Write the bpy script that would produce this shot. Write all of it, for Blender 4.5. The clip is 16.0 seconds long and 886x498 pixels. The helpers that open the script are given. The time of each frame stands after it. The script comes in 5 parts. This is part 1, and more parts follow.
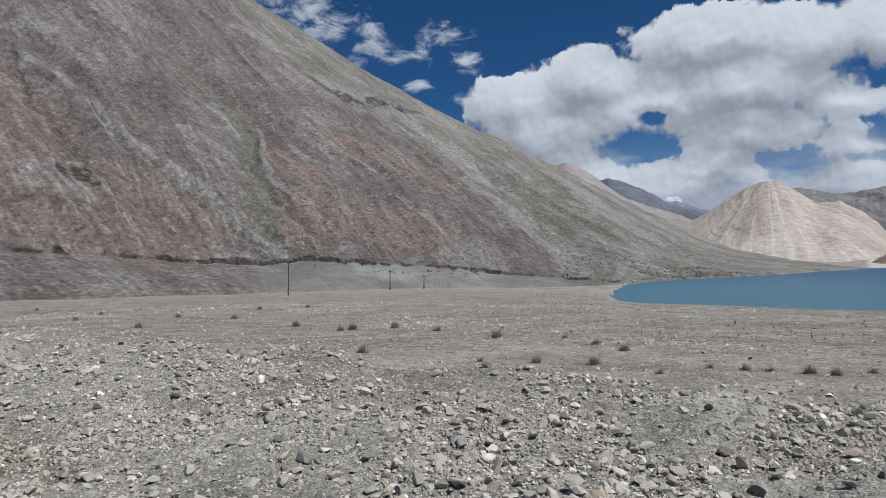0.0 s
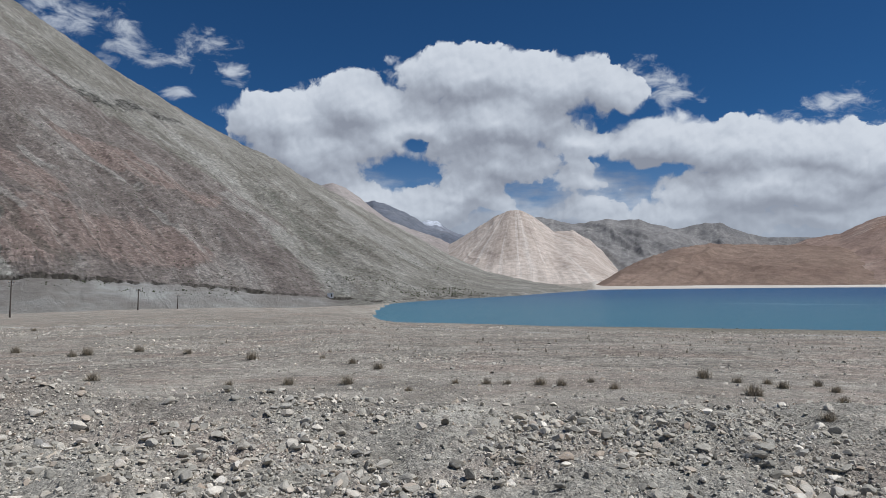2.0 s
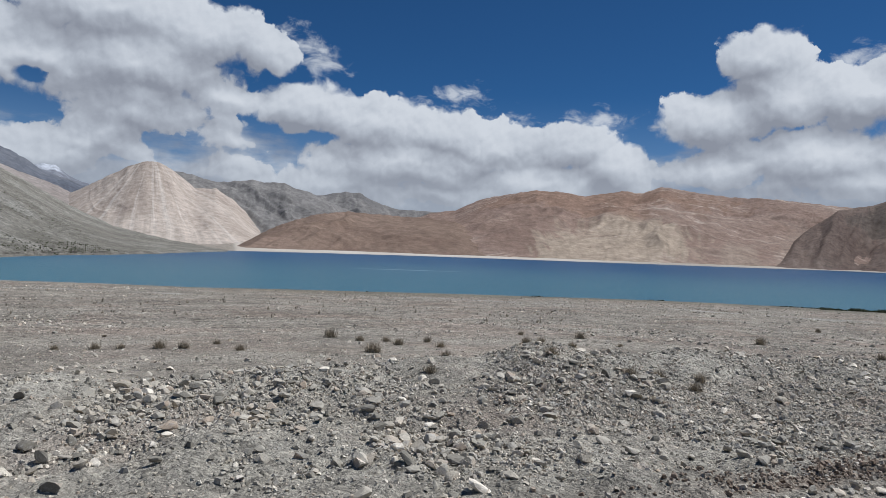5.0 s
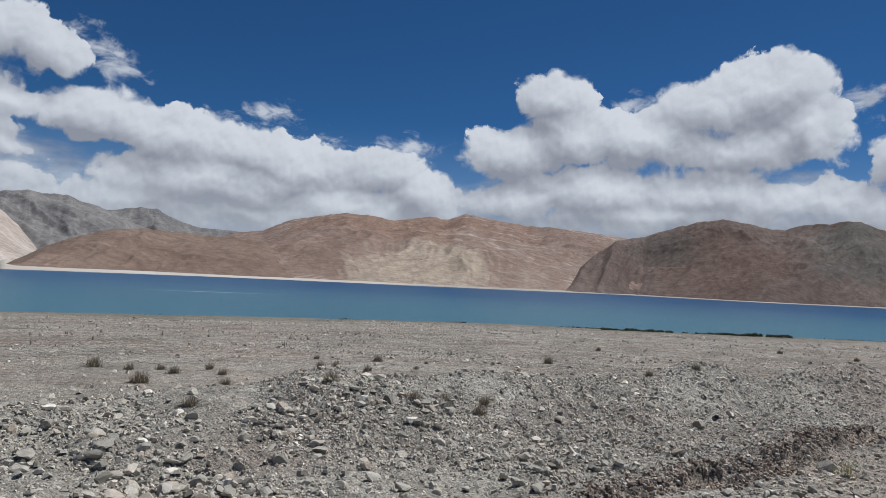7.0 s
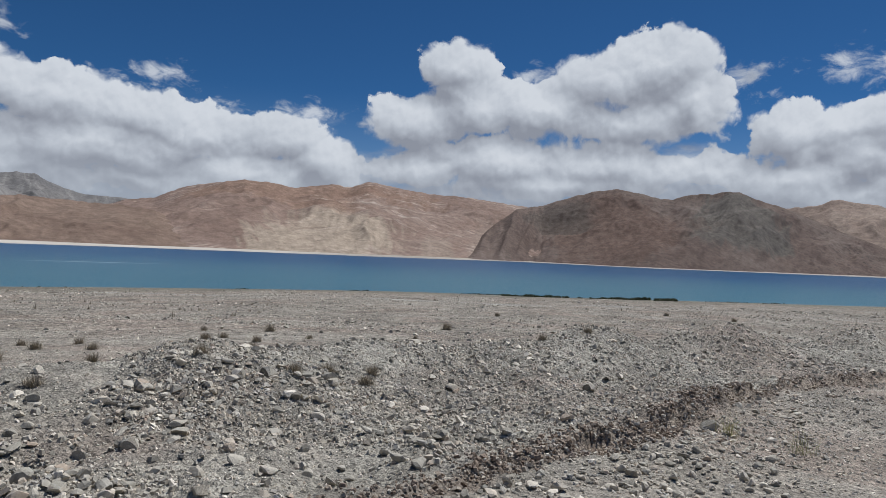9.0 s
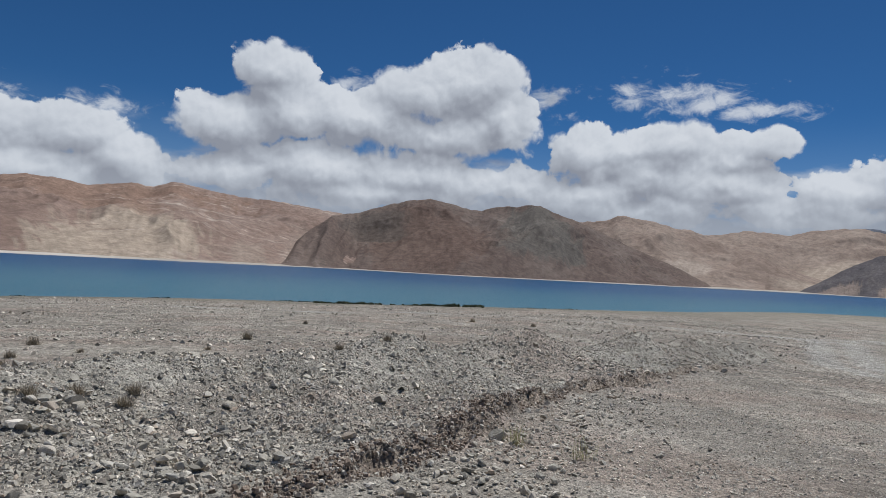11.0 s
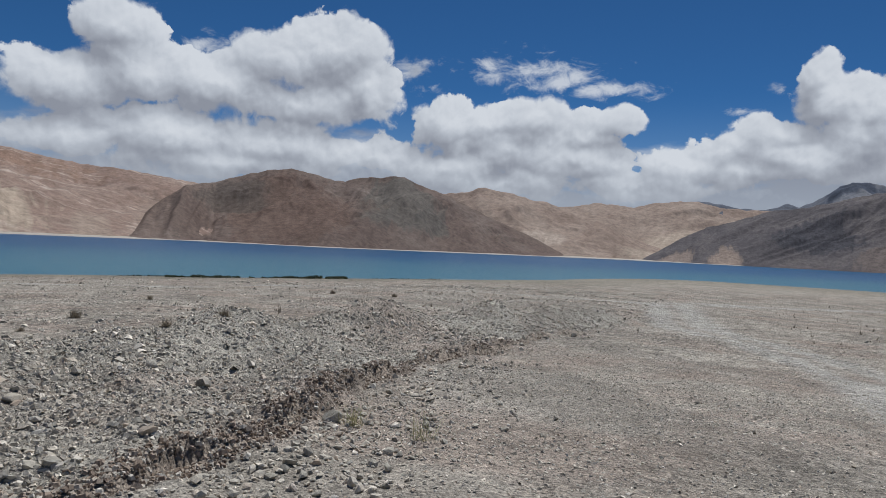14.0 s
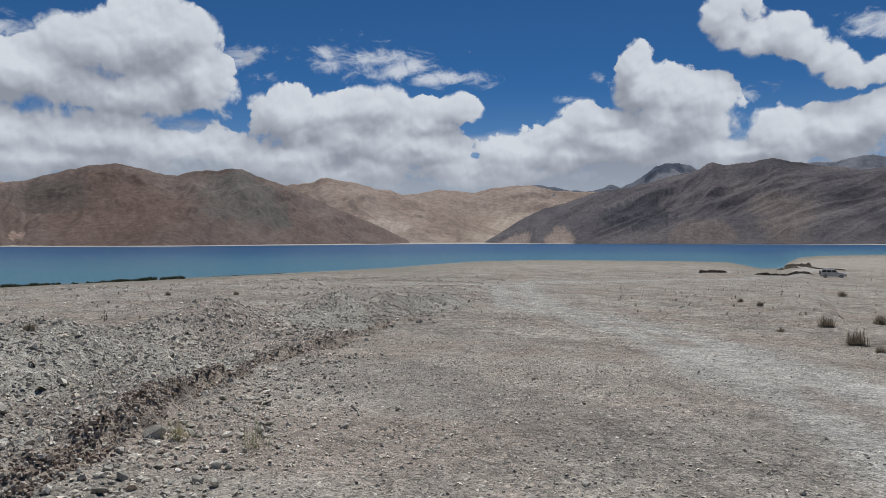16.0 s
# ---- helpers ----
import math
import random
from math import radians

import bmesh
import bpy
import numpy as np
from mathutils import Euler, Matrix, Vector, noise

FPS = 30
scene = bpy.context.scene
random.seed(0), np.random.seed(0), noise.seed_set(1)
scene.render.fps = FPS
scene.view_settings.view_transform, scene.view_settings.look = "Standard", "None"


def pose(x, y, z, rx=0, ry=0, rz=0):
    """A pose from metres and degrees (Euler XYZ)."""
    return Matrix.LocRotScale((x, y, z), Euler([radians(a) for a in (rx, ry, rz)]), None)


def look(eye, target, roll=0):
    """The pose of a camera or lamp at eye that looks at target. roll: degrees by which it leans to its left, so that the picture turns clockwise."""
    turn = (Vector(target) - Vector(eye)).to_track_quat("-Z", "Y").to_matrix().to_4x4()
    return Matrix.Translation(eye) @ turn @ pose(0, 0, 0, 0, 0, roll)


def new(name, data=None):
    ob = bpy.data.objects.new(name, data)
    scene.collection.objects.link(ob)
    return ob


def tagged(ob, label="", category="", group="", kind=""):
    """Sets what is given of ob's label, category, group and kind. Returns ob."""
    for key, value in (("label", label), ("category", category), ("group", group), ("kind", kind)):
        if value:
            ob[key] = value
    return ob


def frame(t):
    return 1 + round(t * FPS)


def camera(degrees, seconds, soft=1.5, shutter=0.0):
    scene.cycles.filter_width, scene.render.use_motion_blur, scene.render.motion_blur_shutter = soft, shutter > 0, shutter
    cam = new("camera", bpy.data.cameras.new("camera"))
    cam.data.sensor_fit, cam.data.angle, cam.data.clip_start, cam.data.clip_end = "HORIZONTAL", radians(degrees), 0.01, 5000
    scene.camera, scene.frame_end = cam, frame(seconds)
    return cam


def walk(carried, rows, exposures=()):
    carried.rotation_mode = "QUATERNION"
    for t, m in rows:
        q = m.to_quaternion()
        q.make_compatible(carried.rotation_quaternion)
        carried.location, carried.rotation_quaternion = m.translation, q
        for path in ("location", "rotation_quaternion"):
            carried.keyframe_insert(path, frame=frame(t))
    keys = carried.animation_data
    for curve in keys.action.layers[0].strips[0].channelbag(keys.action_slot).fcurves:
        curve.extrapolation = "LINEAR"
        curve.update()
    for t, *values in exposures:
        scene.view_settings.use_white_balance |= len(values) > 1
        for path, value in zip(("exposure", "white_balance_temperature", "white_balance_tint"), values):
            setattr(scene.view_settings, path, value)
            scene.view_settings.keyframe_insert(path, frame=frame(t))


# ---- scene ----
# camera and walk: metres, the first eye stands 1.9 m over the gravel pad
cam = camera(65.17, 16.0, soft=0.85)
EYE = 1.9
PATH = [
    (0, 0.001, -0.000, 0.000, 0.00, 1.23, 0.89),
    (0.5, 0.047, 0.052, -0.004, -4.02, 1.09, 0.62),
    (1, 0.090, 0.076, -0.013, -8.16, 1.04, 0.13),
    (1.5, 0.166, 0.099, -0.013, -13.61, 1.68, -0.21),
    (2, 0.244, 0.129, -0.021, -19.25, 2.66, 0.35),
    (2.5, 0.327, 0.138, -0.064, -24.54, 2.34, 0.42),
    (3, 0.375, 0.196, -0.047, -31.68, 1.86, 0.58),
    (3.5, 0.415, 0.289, -0.045, -37.03, 2.63, 1.08),
    (4, 0.377, 0.373, -0.045, -40.54, 2.47, 0.39),
    (4.2, 0.385, 0.389, -0.059, -42.42, 1.27, -0.10),
    (6.3, 1.203, 0.345, -0.121, -55.98, 1.62, -3.22),
    (6.5, 1.249, 0.364, -0.138, -57.93, 1.63, -2.83),
    (7, 1.374, 0.471, -0.137, -63.88, 2.58, -2.86),
    (7.5, 1.493, 0.622, -0.151, -68.49, 1.65, -2.13),
    (8, 1.612, 0.639, -0.144, -70.41, 0.88, -2.24),
    (8.5, 1.741, 0.584, -0.183, -70.54, 0.56, -1.94),
    (9, 1.918, 0.486, -0.189, -71.86, 0.33, -2.55),
    (9.5, 2.036, 0.414, -0.206, -74.35, -1.14, -1.83),
    (10, 2.182, 0.388, -0.189, -79.82, 0.14, -2.72),
    (10.2, 2.223, 0.395, -0.192, -82.98, 2.07, -3.01),
    (12.3, 2.985, 0.092, -0.240, -92.35, -1.49, -3.83),
    (12.5, 3.010, 0.082, -0.252, -93.56, -1.62, -3.86),
    (13, 3.078, 0.109, -0.234, -96.88, -0.09, -2.32),
    (13.5, 3.136, 0.087, -0.247, -98.36, -0.10, -2.59),
    (14, 3.187, 0.018, -0.247, -98.28, -0.13, -2.80),
    (14.5, 3.207, -0.059, -0.252, -98.88, -0.47, -1.90),
    (15, 3.204, -0.127, -0.256, -101.51, -0.69, -0.92),
    (15.5, 3.267, -0.147, -0.236, -107.27, -1.55, -0.72),
    (16, 3.315, -0.163, -0.230, -110.92, -0.72, 0.00),
]
walk(cam, [(t, pose(x, y, z + EYE, 90 + pitch, roll, yaw)) for t, x, y, z, yaw, pitch, roll in PATH],
     exposures=[(0.0, 0.0, 6000, 10), (4.0, 0.0, 6080, 10), (10.0, 0.0, 6180, 10), (16.0, 0.0, 6200, 10)])

LAKE = -8.1          # level of the lake's surface
SUN_AZ, SUN_EL = -118.0, 60.0   # azimuth counted from +y towards -x, as the camera's yaw


def heading(az):
    """Unit x, y of an azimuth in degrees (yaw of the camera: 0 is +y, minus turns towards +x)."""
    a = np.radians(az)
    return -np.sin(a), np.cos(a)


# ---- world, sun ----
WISPS = [(11.2, 20.3, 2.6, 1.5), (8.4, 18.8, 2.4, 1.5), (5.8, 17.1, 2.2, 1.0), (2.9, 16.8, 2.0, 0.7), (1.7, 14.5, 1.3, 0.5), (5.4, 18.7, 1.3, 0.7), (-0.3, 18.2, 2.0, 0.8), (-2.2, 16.2, 1.0, 0.7), (14.0, 21.3, 3.0, 1.6),
         (-11.1, 16.2, 1.2, 0.5), (-7.5, 15.4, 1.0, 0.4), (-38.1, 14.3, 1.7, 1.0), (-36.4, 15.6, 1.8, 0.9), (-34.0, 16.4, 2.0, 0.9), (-49.1, 12.2, 2.6, 1.1), (-53.0, 10.4, 2.4, 0.8), (-60.9, 10.8, 2.6, 0.8), (-65.0, 10.2, 1.4, 0.3),
         (-78.9, 14.5, 1.6, 0.9), (-95.2, 14.0, 1.6, 1.0), (-96.2, 14.8, 1.2, 0.5), (-96.5, 12.9, 1.4, 0.5), (-103.0, 14.3, 3.0, 1.0), (-105.0, 14.5, 3.6, 1.3), (-107.5, 13.8, 3.8, 1.1), (-110.5, 13.1, 3.4, 0.8), (-101.2, 14.8, 1.2, 0.6),
         (-123.3, 12.9, 0.9, 0.4), (-121.2, 11.3, 1.2, 0.3), (-134.0, 11.0, 2.6, 0.7), (-144.0, 15.0, 3.0, 0.9)]  # thin torn cloud
HIGH_CLOUD = [(-6.8, 12.9, 4.7, 2.4), (-12.4, 14.4, 4.3, 2.2), (-21.8, 16.4, 7.2, 2.5), (-29.0, 15.6, 5.1, 2.6), (-33.3, 15.1, 2.4, 1.9), (-23.6, 13.1, 8.0, 3.1), (-17.1, 11.7, 7.9, 2.7), (-9.6, 10.0, 6.1, 2.3), (-6.8, 10.9, 3.8, 2.0), (-20.4, 7.5, 5.9, 2.3), (-23.6, 10.0, 5.4, 2.7), (-18.1, 5.9, 5.0, 1.6), (-13.9, 7.1, 3.2, 1.8), (-25.0, 6.3, 1.7, 1.2)]
LONG_CLOUD = [(-30.5, 11.0, 2.8, 1.1), (-36.6, 10.9, 4.2, 2.0), (-42.2, 10.2, 5.5, 2.1), (-47.3, 9.3, 4.9, 2.0), (-52.6, 8.6, 4.3, 1.9), (-58.3, 8.5, 3.8, 2.1), (-61.7, 6.9, 3.0, 1.9), (-45.4, 6.9, 10.1, 2.2), (-55.9, 5.6, 7.6, 1.8), (-30.7, 8.2, 2.3, 1.2), (-30.4, 5.8, 2.6, 1.1), (-37.9, 5.2, 5.1, 1.3) , (-47.1, 4.3, 11.3, 1.0)]
TOWER_CLOUD = [(-72.4, 15.0, 3.1, 1.9), (-69.3, 10.7, 4.0, 2.2), (-74.4, 12.0, 3.7, 2.7), (-88.9, 15.4, 4.4, 2.6), (-84.8, 13.9, 4.2, 2.3), (-91.6, 12.7, 2.3, 3.1), (-79.5, 11.9, 5.0, 2.3), (-86.3, 11.1, 6.8, 1.9), (-76.0, 7.7, 6.9, 1.9), (-69.3, 6.8, 3.5, 1.5), (-86.0, 7.5, 8.0, 2.2), (-80.7, 5.8, 9.7, 1.4)]
PLUME_CLOUD = [(-98.3, 10.2, 2.6, 2.1), (-101.5, 10.2, 2.7, 1.8), (-105.0, 10.9, 2.5, 1.7), (-111.1, 10.6, 2.7, 1.3), (-109.5, 9.2, 2.6, 1.2), (-103.4, 8.2, 6.6, 2.1), (-108.8, 7.5, 5.1, 1.7), (-98.5, 6.5, 5.5, 1.6), (-92.2, 7.1, 2.8, 1.1), (-117.1, 7.3, 4.1, 1.3), (-120.0, 8.4, 2.6, 1.5), (-114.0, 5.5, 8.4, 1.1), (-103.2, 5.5, 8.7, 1.4)]
RIGHT_CLOUD = [(-126.2, 13.8, 1.6, 1.5), (-127.5, 12.1, 3.0, 1.9), (-130.8, 11.0, 3.3, 1.9), (-123.6, 9.6, 3.5, 1.3), (-129.6, 9.1, 4.1, 1.8), (-125.3, 7.8, 6.4, 1.6), (-137.2, 7.9, 3.1, 1.8), (-141.1, 8.1, 2.9, 1.7), (-134.5, 6.7, 9.4, 1.2), (-120.9, 7.0, 6.2, 1.3), (-143.2, 8.8, 2.2, 1.9)]
PUFF_CLOUD = [(-132.6, 16.6, 1.5, 1.2), (-133.9, 15.4, 1.5, 1.2), (-135.2, 14.9, 1.7, 1.3), (-136.9, 15.1, 1.8, 1.5), (-138.2, 14.0, 1.7, 1.3), (-139.7, 13.0, 1.7, 1.1), (-141.4, 12.0, 1.8, 1.0), (-142.9, 11.7, 1.5, 0.8), (-134.8, 16.9, 1.0, 0.8)]
GAPS = [(-15.8, 9.2, 3.0, 1.15), (-17.1, 11.4, 0.9, 0.45), (-25.3, 7.6, 1.1, 0.7), (-27.2, 7.0, 1.5, 1.3), (-33.3, 8.9, 1.2, 0.8), (-91.5, 8.9, 2.0, 0.6)]  # blue holes in the clouds
CLOUDS = (HIGH_CLOUD, LONG_CLOUD, TOWER_CLOUD, PLUME_CLOUD, RIGHT_CLOUD, PUFF_CLOUD)


class Nodes:
    """Short ways to add nodes to a tree."""

    def __init__(self, tree):
        self.tree = tree

    def add(self, kind, **settings):
        node = self.tree.nodes.new(kind)
        for key, value in settings.items():
            setattr(node, key, value)
        return node

    def put(self, socket, value):
        if isinstance(value, bpy.types.NodeSocket):
            self.tree.links.new(value, socket)
        elif value is not None:
            socket.default_value = value

    def math(self, op, a, b=None, c=None, clamp=False):
        node = self.add("ShaderNodeMath", operation=op, use_clamp=clamp)
        for socket, value in zip(node.inputs, (a, b, c)):
            self.put(socket, value)
        return node.outputs[0]

    def vmath(self, op, a, b=None, scale=None):
        node = self.add("ShaderNodeVectorMath", operation=op)
        self.put(node.inputs[0], a)
        if b is not None:
            self.put(node.inputs[1], b)
        if scale is not None:
            self.put(node.inputs["Scale"], scale)
        return node.outputs["Value"] if op in ("LENGTH", "DOT_PRODUCT") else node.outputs[0]

    def mapping(self, vector, scale=(1, 1, 1), turn=(0, 0, 0), shift=(0, 0, 0)):
        node = self.add("ShaderNodeMapping")
        self.put(node.inputs["Vector"], vector)
        node.inputs["Scale"].default_value = scale
        node.inputs["Rotation"].default_value = turn
        node.inputs["Location"].default_value = shift
        return node.outputs[0]

    def noise(self, vector, scale, detail=4.0, rough=0.55, distort=0.0, kind="FBM"):
        node = self.add("ShaderNodeTexNoise", noise_type=kind)
        self.put(node.inputs["Vector"], vector)
        node.inputs["Scale"].default_value = scale
        node.inputs["Detail"].default_value = detail
        node.inputs["Roughness"].default_value = rough
        node.inputs["Distortion"].default_value = distort
        return node.outputs[0]

    def voronoi(self, vector, scale, feature="F1", out="Distance", random_=1.0):
        node = self.add("ShaderNodeTexVoronoi", feature=feature)
        self.put(node.inputs["Vector"], vector)
        node.inputs["Scale"].default_value = scale
        node.inputs["Randomness"].default_value = random_
        return node.outputs[out]

    def step(self, value, low, high, a=0.0, b=1.0):
        node = self.add("ShaderNodeMapRange", interpolation_type="SMOOTHSTEP")
        for socket, v in zip(node.inputs, (value, low, high, a, b)):
            self.put(socket, v)
        return node.outputs[0]

    def mix(self, fac, a, b, blend="MIX"):
        node = self.add("ShaderNodeMix", data_type="RGBA", blend_type=blend)
        self.put(node.inputs["Factor"], fac)
        for socket, v in ((node.inputs[6], a), (node.inputs[7], b)):
            self.put(socket, (*v, 1) if isinstance(v, tuple) and len(v) == 3 else v)
        return node.outputs[2]

    def ramp(self, fac, stops):
        node = self.add("ShaderNodeValToRGB")
        self.put(node.inputs[0], fac)
        el = node.color_ramp.elements
        while len(el) < len(stops):
            el.new(0.5)
        for e, (p, c) in zip(el, stops):
            e.position, e.color = p, (*c, 1)
        return node.outputs[0]

    def attr(self, name):
        return self.add("ShaderNodeAttribute", attribute_name=name).outputs["Fac"]


def cloud_field():
    """Node group: how deep inside a cloud a point of the sky (azimuth, elevation in degrees) lies; the smooth form alone, and with billows."""
    tree = bpy.data.node_groups.new("cloud_field", "ShaderNodeTree")
    tree.interface.new_socket("Vector", in_out="INPUT", socket_type="NodeSocketVector")
    tree.interface.new_socket("Form", in_out="OUTPUT", socket_type="NodeSocketFloat")
    tree.interface.new_socket("Billow", in_out="OUTPUT", socket_type="NodeSocketFloat")
    tree.interface.new_socket("Heads", in_out="OUTPUT", socket_type="NodeSocketFloat")
    n = Nodes(tree)
    p = n.add("NodeGroupInput").outputs[0]
    # warp the plane a little, so that no lobe keeps its oval outline
    wob = n.add("ShaderNodeTexNoise")
    n.put(wob.inputs["Vector"], p)
    wob.inputs["Scale"].default_value, wob.inputs["Detail"].default_value, wob.inputs["Roughness"].default_value = 0.3, 3.0, 0.5
    q = n.vmath("ADD", p, n.vmath("SCALE", n.vmath("SUBTRACT", wob.outputs["Color"], (0.5, 0.5, 0.5)), None, 2.2))
    best = None
    for lobes in CLOUDS:
        for az, el, a, b in lobes:
            d = n.vmath("LENGTH", n.vmath("MULTIPLY", n.vmath("SUBTRACT", q, (az, el, 0)), (1 / (1.1 * a), 1 / (1.1 * b), 0)))
            depth = n.math("MULTIPLY", n.math("MULTIPLY_ADD", d, -1.0, 1.0), min(1.0, 0.14 + 0.48 * b))
            best = depth if best is None else n.math("SMOOTH_MAX", best, depth, 0.22)
    for az, el, a, b in GAPS:
        d = n.vmath("LENGTH", n.vmath("MULTIPLY", n.vmath("SUBTRACT", q, (az, el, 0)), (1 / a, 1 / b, 0)))
        best = n.math("SMOOTH_MIN", best, n.math("MULTIPLY", n.math("SUBTRACT", d, 1.0), 0.4), 0.3)
    # rounded heads: cells within cells within cells, each level set off by the one above
    bend = n.vmath("SCALE", n.vmath("SUBTRACT", wob.outputs["Color"], (0.5, 0.5, 0.5)), None, 1.1)
    fret = n.add("ShaderNodeTexNoise")
    n.put(fret.inputs["Vector"], p)
    fret.inputs["Scale"].default_value, fret.inputs["Detail"].default_value, fret.inputs["Roughness"].default_value = 1.1, 4.0, 0.55
    bent = n.vmath("ADD", n.vmath("ADD", p, bend), n.vmath("SCALE", n.vmath("SUBTRACT", fret.outputs["Color"], (0.5, 0.5, 0.5)), None, 0.75))
    heads = None
    for scale, size in ((0.36, 0.36), (0.85, 0.20), (1.9, 0.10)):
        d = n.voronoi(n.vmath("ADD", bent, (7.0 * scale, 3.0, 0.0)), scale, "SMOOTH_F1")
        dome = n.math("MULTIPLY", n.math("SUBTRACT", 0.45, n.math("MULTIPLY", d, d)), size * 1.5)
        heads = dome if heads is None else n.math("ADD", heads, dome)
    heads = n.math("SUBTRACT", heads, 0.2)
    fine = n.math("MULTIPLY", n.math("SUBTRACT", n.noise(bent, 1.7, 6.0, 0.6), 0.5), 0.34)
    out = n.add("NodeGroupOutput")
    n.put(out.inputs[0], best)
    n.put(out.inputs[1], n.math("ADD", heads, fine))
    n.put(out.inputs[2], heads)
    return tree


world = bpy.data.worlds.new("sky")
scene.world = world
world.use_nodes = True
wt = world.node_tree
wt.nodes.clear()
n = Nodes(wt)
sky = n.add("ShaderNodeTexSky", sky_type="NISHITA", sun_disc=False)
sky.sun_elevation, sky.sun_rotation = radians(SUN_EL), radians(-SUN_AZ)
sky.altitude, sky.air_density, sky.dust_density, sky.ozone_density = 4300, 1.0, 0.3, 2.0
way = n.add("ShaderNodeTexCoord").outputs["Generated"]
xyz = n.add("ShaderNodeSeparateXYZ")
n.put(xyz.inputs[0], way)
az = n.math("DEGREES", n.math("ARCTAN2", n.math("MULTIPLY", xyz.outputs[0], -1.0), xyz.outputs[1]))
el = n.math("DEGREES", n.math("ARCSINE", xyz.outputs[2]))
flat = n.add("ShaderNodeCombineXYZ")
n.put(flat.inputs[0], az), n.put(flat.inputs[1], el)
field = cloud_field()


def depth_at(shift):
    g = n.add("ShaderNodeGroup", node_tree=field)
    n.put(g.inputs[0], n.vmath("ADD", flat.outputs[0], shift))
    return g.outputs[0], g.outputs[1], g.outputs[2]


form, billow, heads = depth_at((0, 0, 0))
form_up, _, heads_up = depth_at((-0.8, 2.0, 0))
form_by, billow_by, _ = depth_at((-0.2, 0.42, 0))
here = n.math("ADD", form, billow)
# torn thin cloud: lobes frayed by noise drawn out along the wind
fray = n.noise(n.vmath("MULTIPLY", flat.outputs[0], (0.55, 1.0, 1.0)), 0.8, 8.0, 0.63, 0.5)
thin = None
for a_, e_, half_a, half_e in WISPS:
    d = n.vmath("LENGTH", n.vmath("MULTIPLY", n.vmath("SUBTRACT", flat.outputs[0], (a_, e_, 0)), (1 / (1.6 * half_a), 1 / (1.5 * half_e), 0)))
    lobe = n.math("SUBTRACT", 1.0, d)
    thin = lobe if thin is None else n.math("SMOOTH_MAX", thin, lobe, 0.25)
thin = n.math("ADD", thin, n.math("MULTIPLY", n.math("SUBTRACT", fray, 0.57), 3.2))
thin = n.math("MULTIPLY", n.step(thin, 0.0, 1.0), 0.82)
# low bank of cloud along the horizon
bank = n.math("SUBTRACT", n.noise(n.vmath("MULTIPLY", flat.outputs[0], (0.35, 1.0, 1.0)), 0.4, 6.0), n.math("MULTIPLY", n.math("SUBTRACT", el, 3.4), 0.085))
edge = n.step(n.noise(flat.outputs[0], 0.28, 3.0), 0.4, 0.68, 0.07, 0.34)  # crisp heads here, ragged rims there
deep_lit = n.math("SUBTRACT", n.math("ADD", form, heads), n.math("ADD", form_up, heads_up))
mass = n.step(here, 0.0, n.math("ADD", edge, n.step(deep_lit, 0.05, -0.5, 0.0, 0.12)))  # the bases fade out
cover = n.math("MAXIMUM", n.math("MAXIMUM", mass, thin), n.math("MULTIPLY", n.step(bank, 0.02, 0.36), 0.92))
near_lit = n.math("SUBTRACT", here, n.math("ADD", form_by, billow_by))
tone = n.math("MULTIPLY_ADD", n.step(deep_lit, -0.85, 0.75), 0.66, n.math("MULTIPLY", n.step(near_lit, -0.42, 0.42), 0.32))
tone = n.math("ADD", tone, n.math("MULTIPLY", n.math("SUBTRACT", n.noise(flat.outputs[0], 0.16, 3.0, 0.5), 0.5), 0.35))
tone = n.math("ADD", tone, n.math("MULTIPLY", n.step(here, 0.0, 0.55), -0.06))  # the thin rims let the light through
cloud_colour = n.ramp(tone, [(0.12, (0.27, 0.285, 0.325)), (0.36, (0.36, 0.38, 0.42)), (0.54, (0.44, 0.465, 0.505)), (0.74, (0.545, 0.57, 0.605)), (0.92, (0.645, 0.665, 0.69))])
cloud_colour = n.mix(n.step(el, 7.5, 2.5, 0.0, 0.5), cloud_colour, (0.43, 0.465, 0.51))
blue = n.mix(1.0, n.vmath("SCALE", sky.outputs[0], None, 0.041), (0.47, 0.97, 1.33), "MULTIPLY")
blue = n.mix(n.step(el, 13.0, 3.0, 0.0, 0.4), blue, (0.27, 0.38, 0.5))  # thin haze low in the sky
shown = n.mix(cover, blue, cloud_colour)
bg = n.add("ShaderNodeBackground")
n.put(bg.inputs[0], shown)
bg.inputs[1].default_value = 1.0
n.put(n.add("ShaderNodeOutputWorld").inputs[0], bg.outputs[0])

sun = new("sun", bpy.data.lights.new("sun", "SUN"))
sun.data.energy, sun.data.angle, sun.data.color = 3.95, radians(0.55), (1.0, 0.98, 0.945)
sx, sy = heading(SUN_AZ)
ce, se = math.cos(radians(SUN_EL)), math.sin(radians(SUN_EL))
sun.matrix_world = look((0, 0, 50), (-sx * ce, -sy * ce, 50 - se))


# ---- numbers for the relief ----
def hashed(ix, iy, seed):
    h = (ix.astype(np.int64) * 374761393 + iy.astype(np.int64) * 668265263 + seed * 1442695041) & 0xFFFFFFFF
    h = ((h ^ (h >> 13)) * 1274126177) & 0xFFFFFFFF
    return ((h ^ (h >> 16)) & 0xFFFFFF) / float(0xFFFFFF)


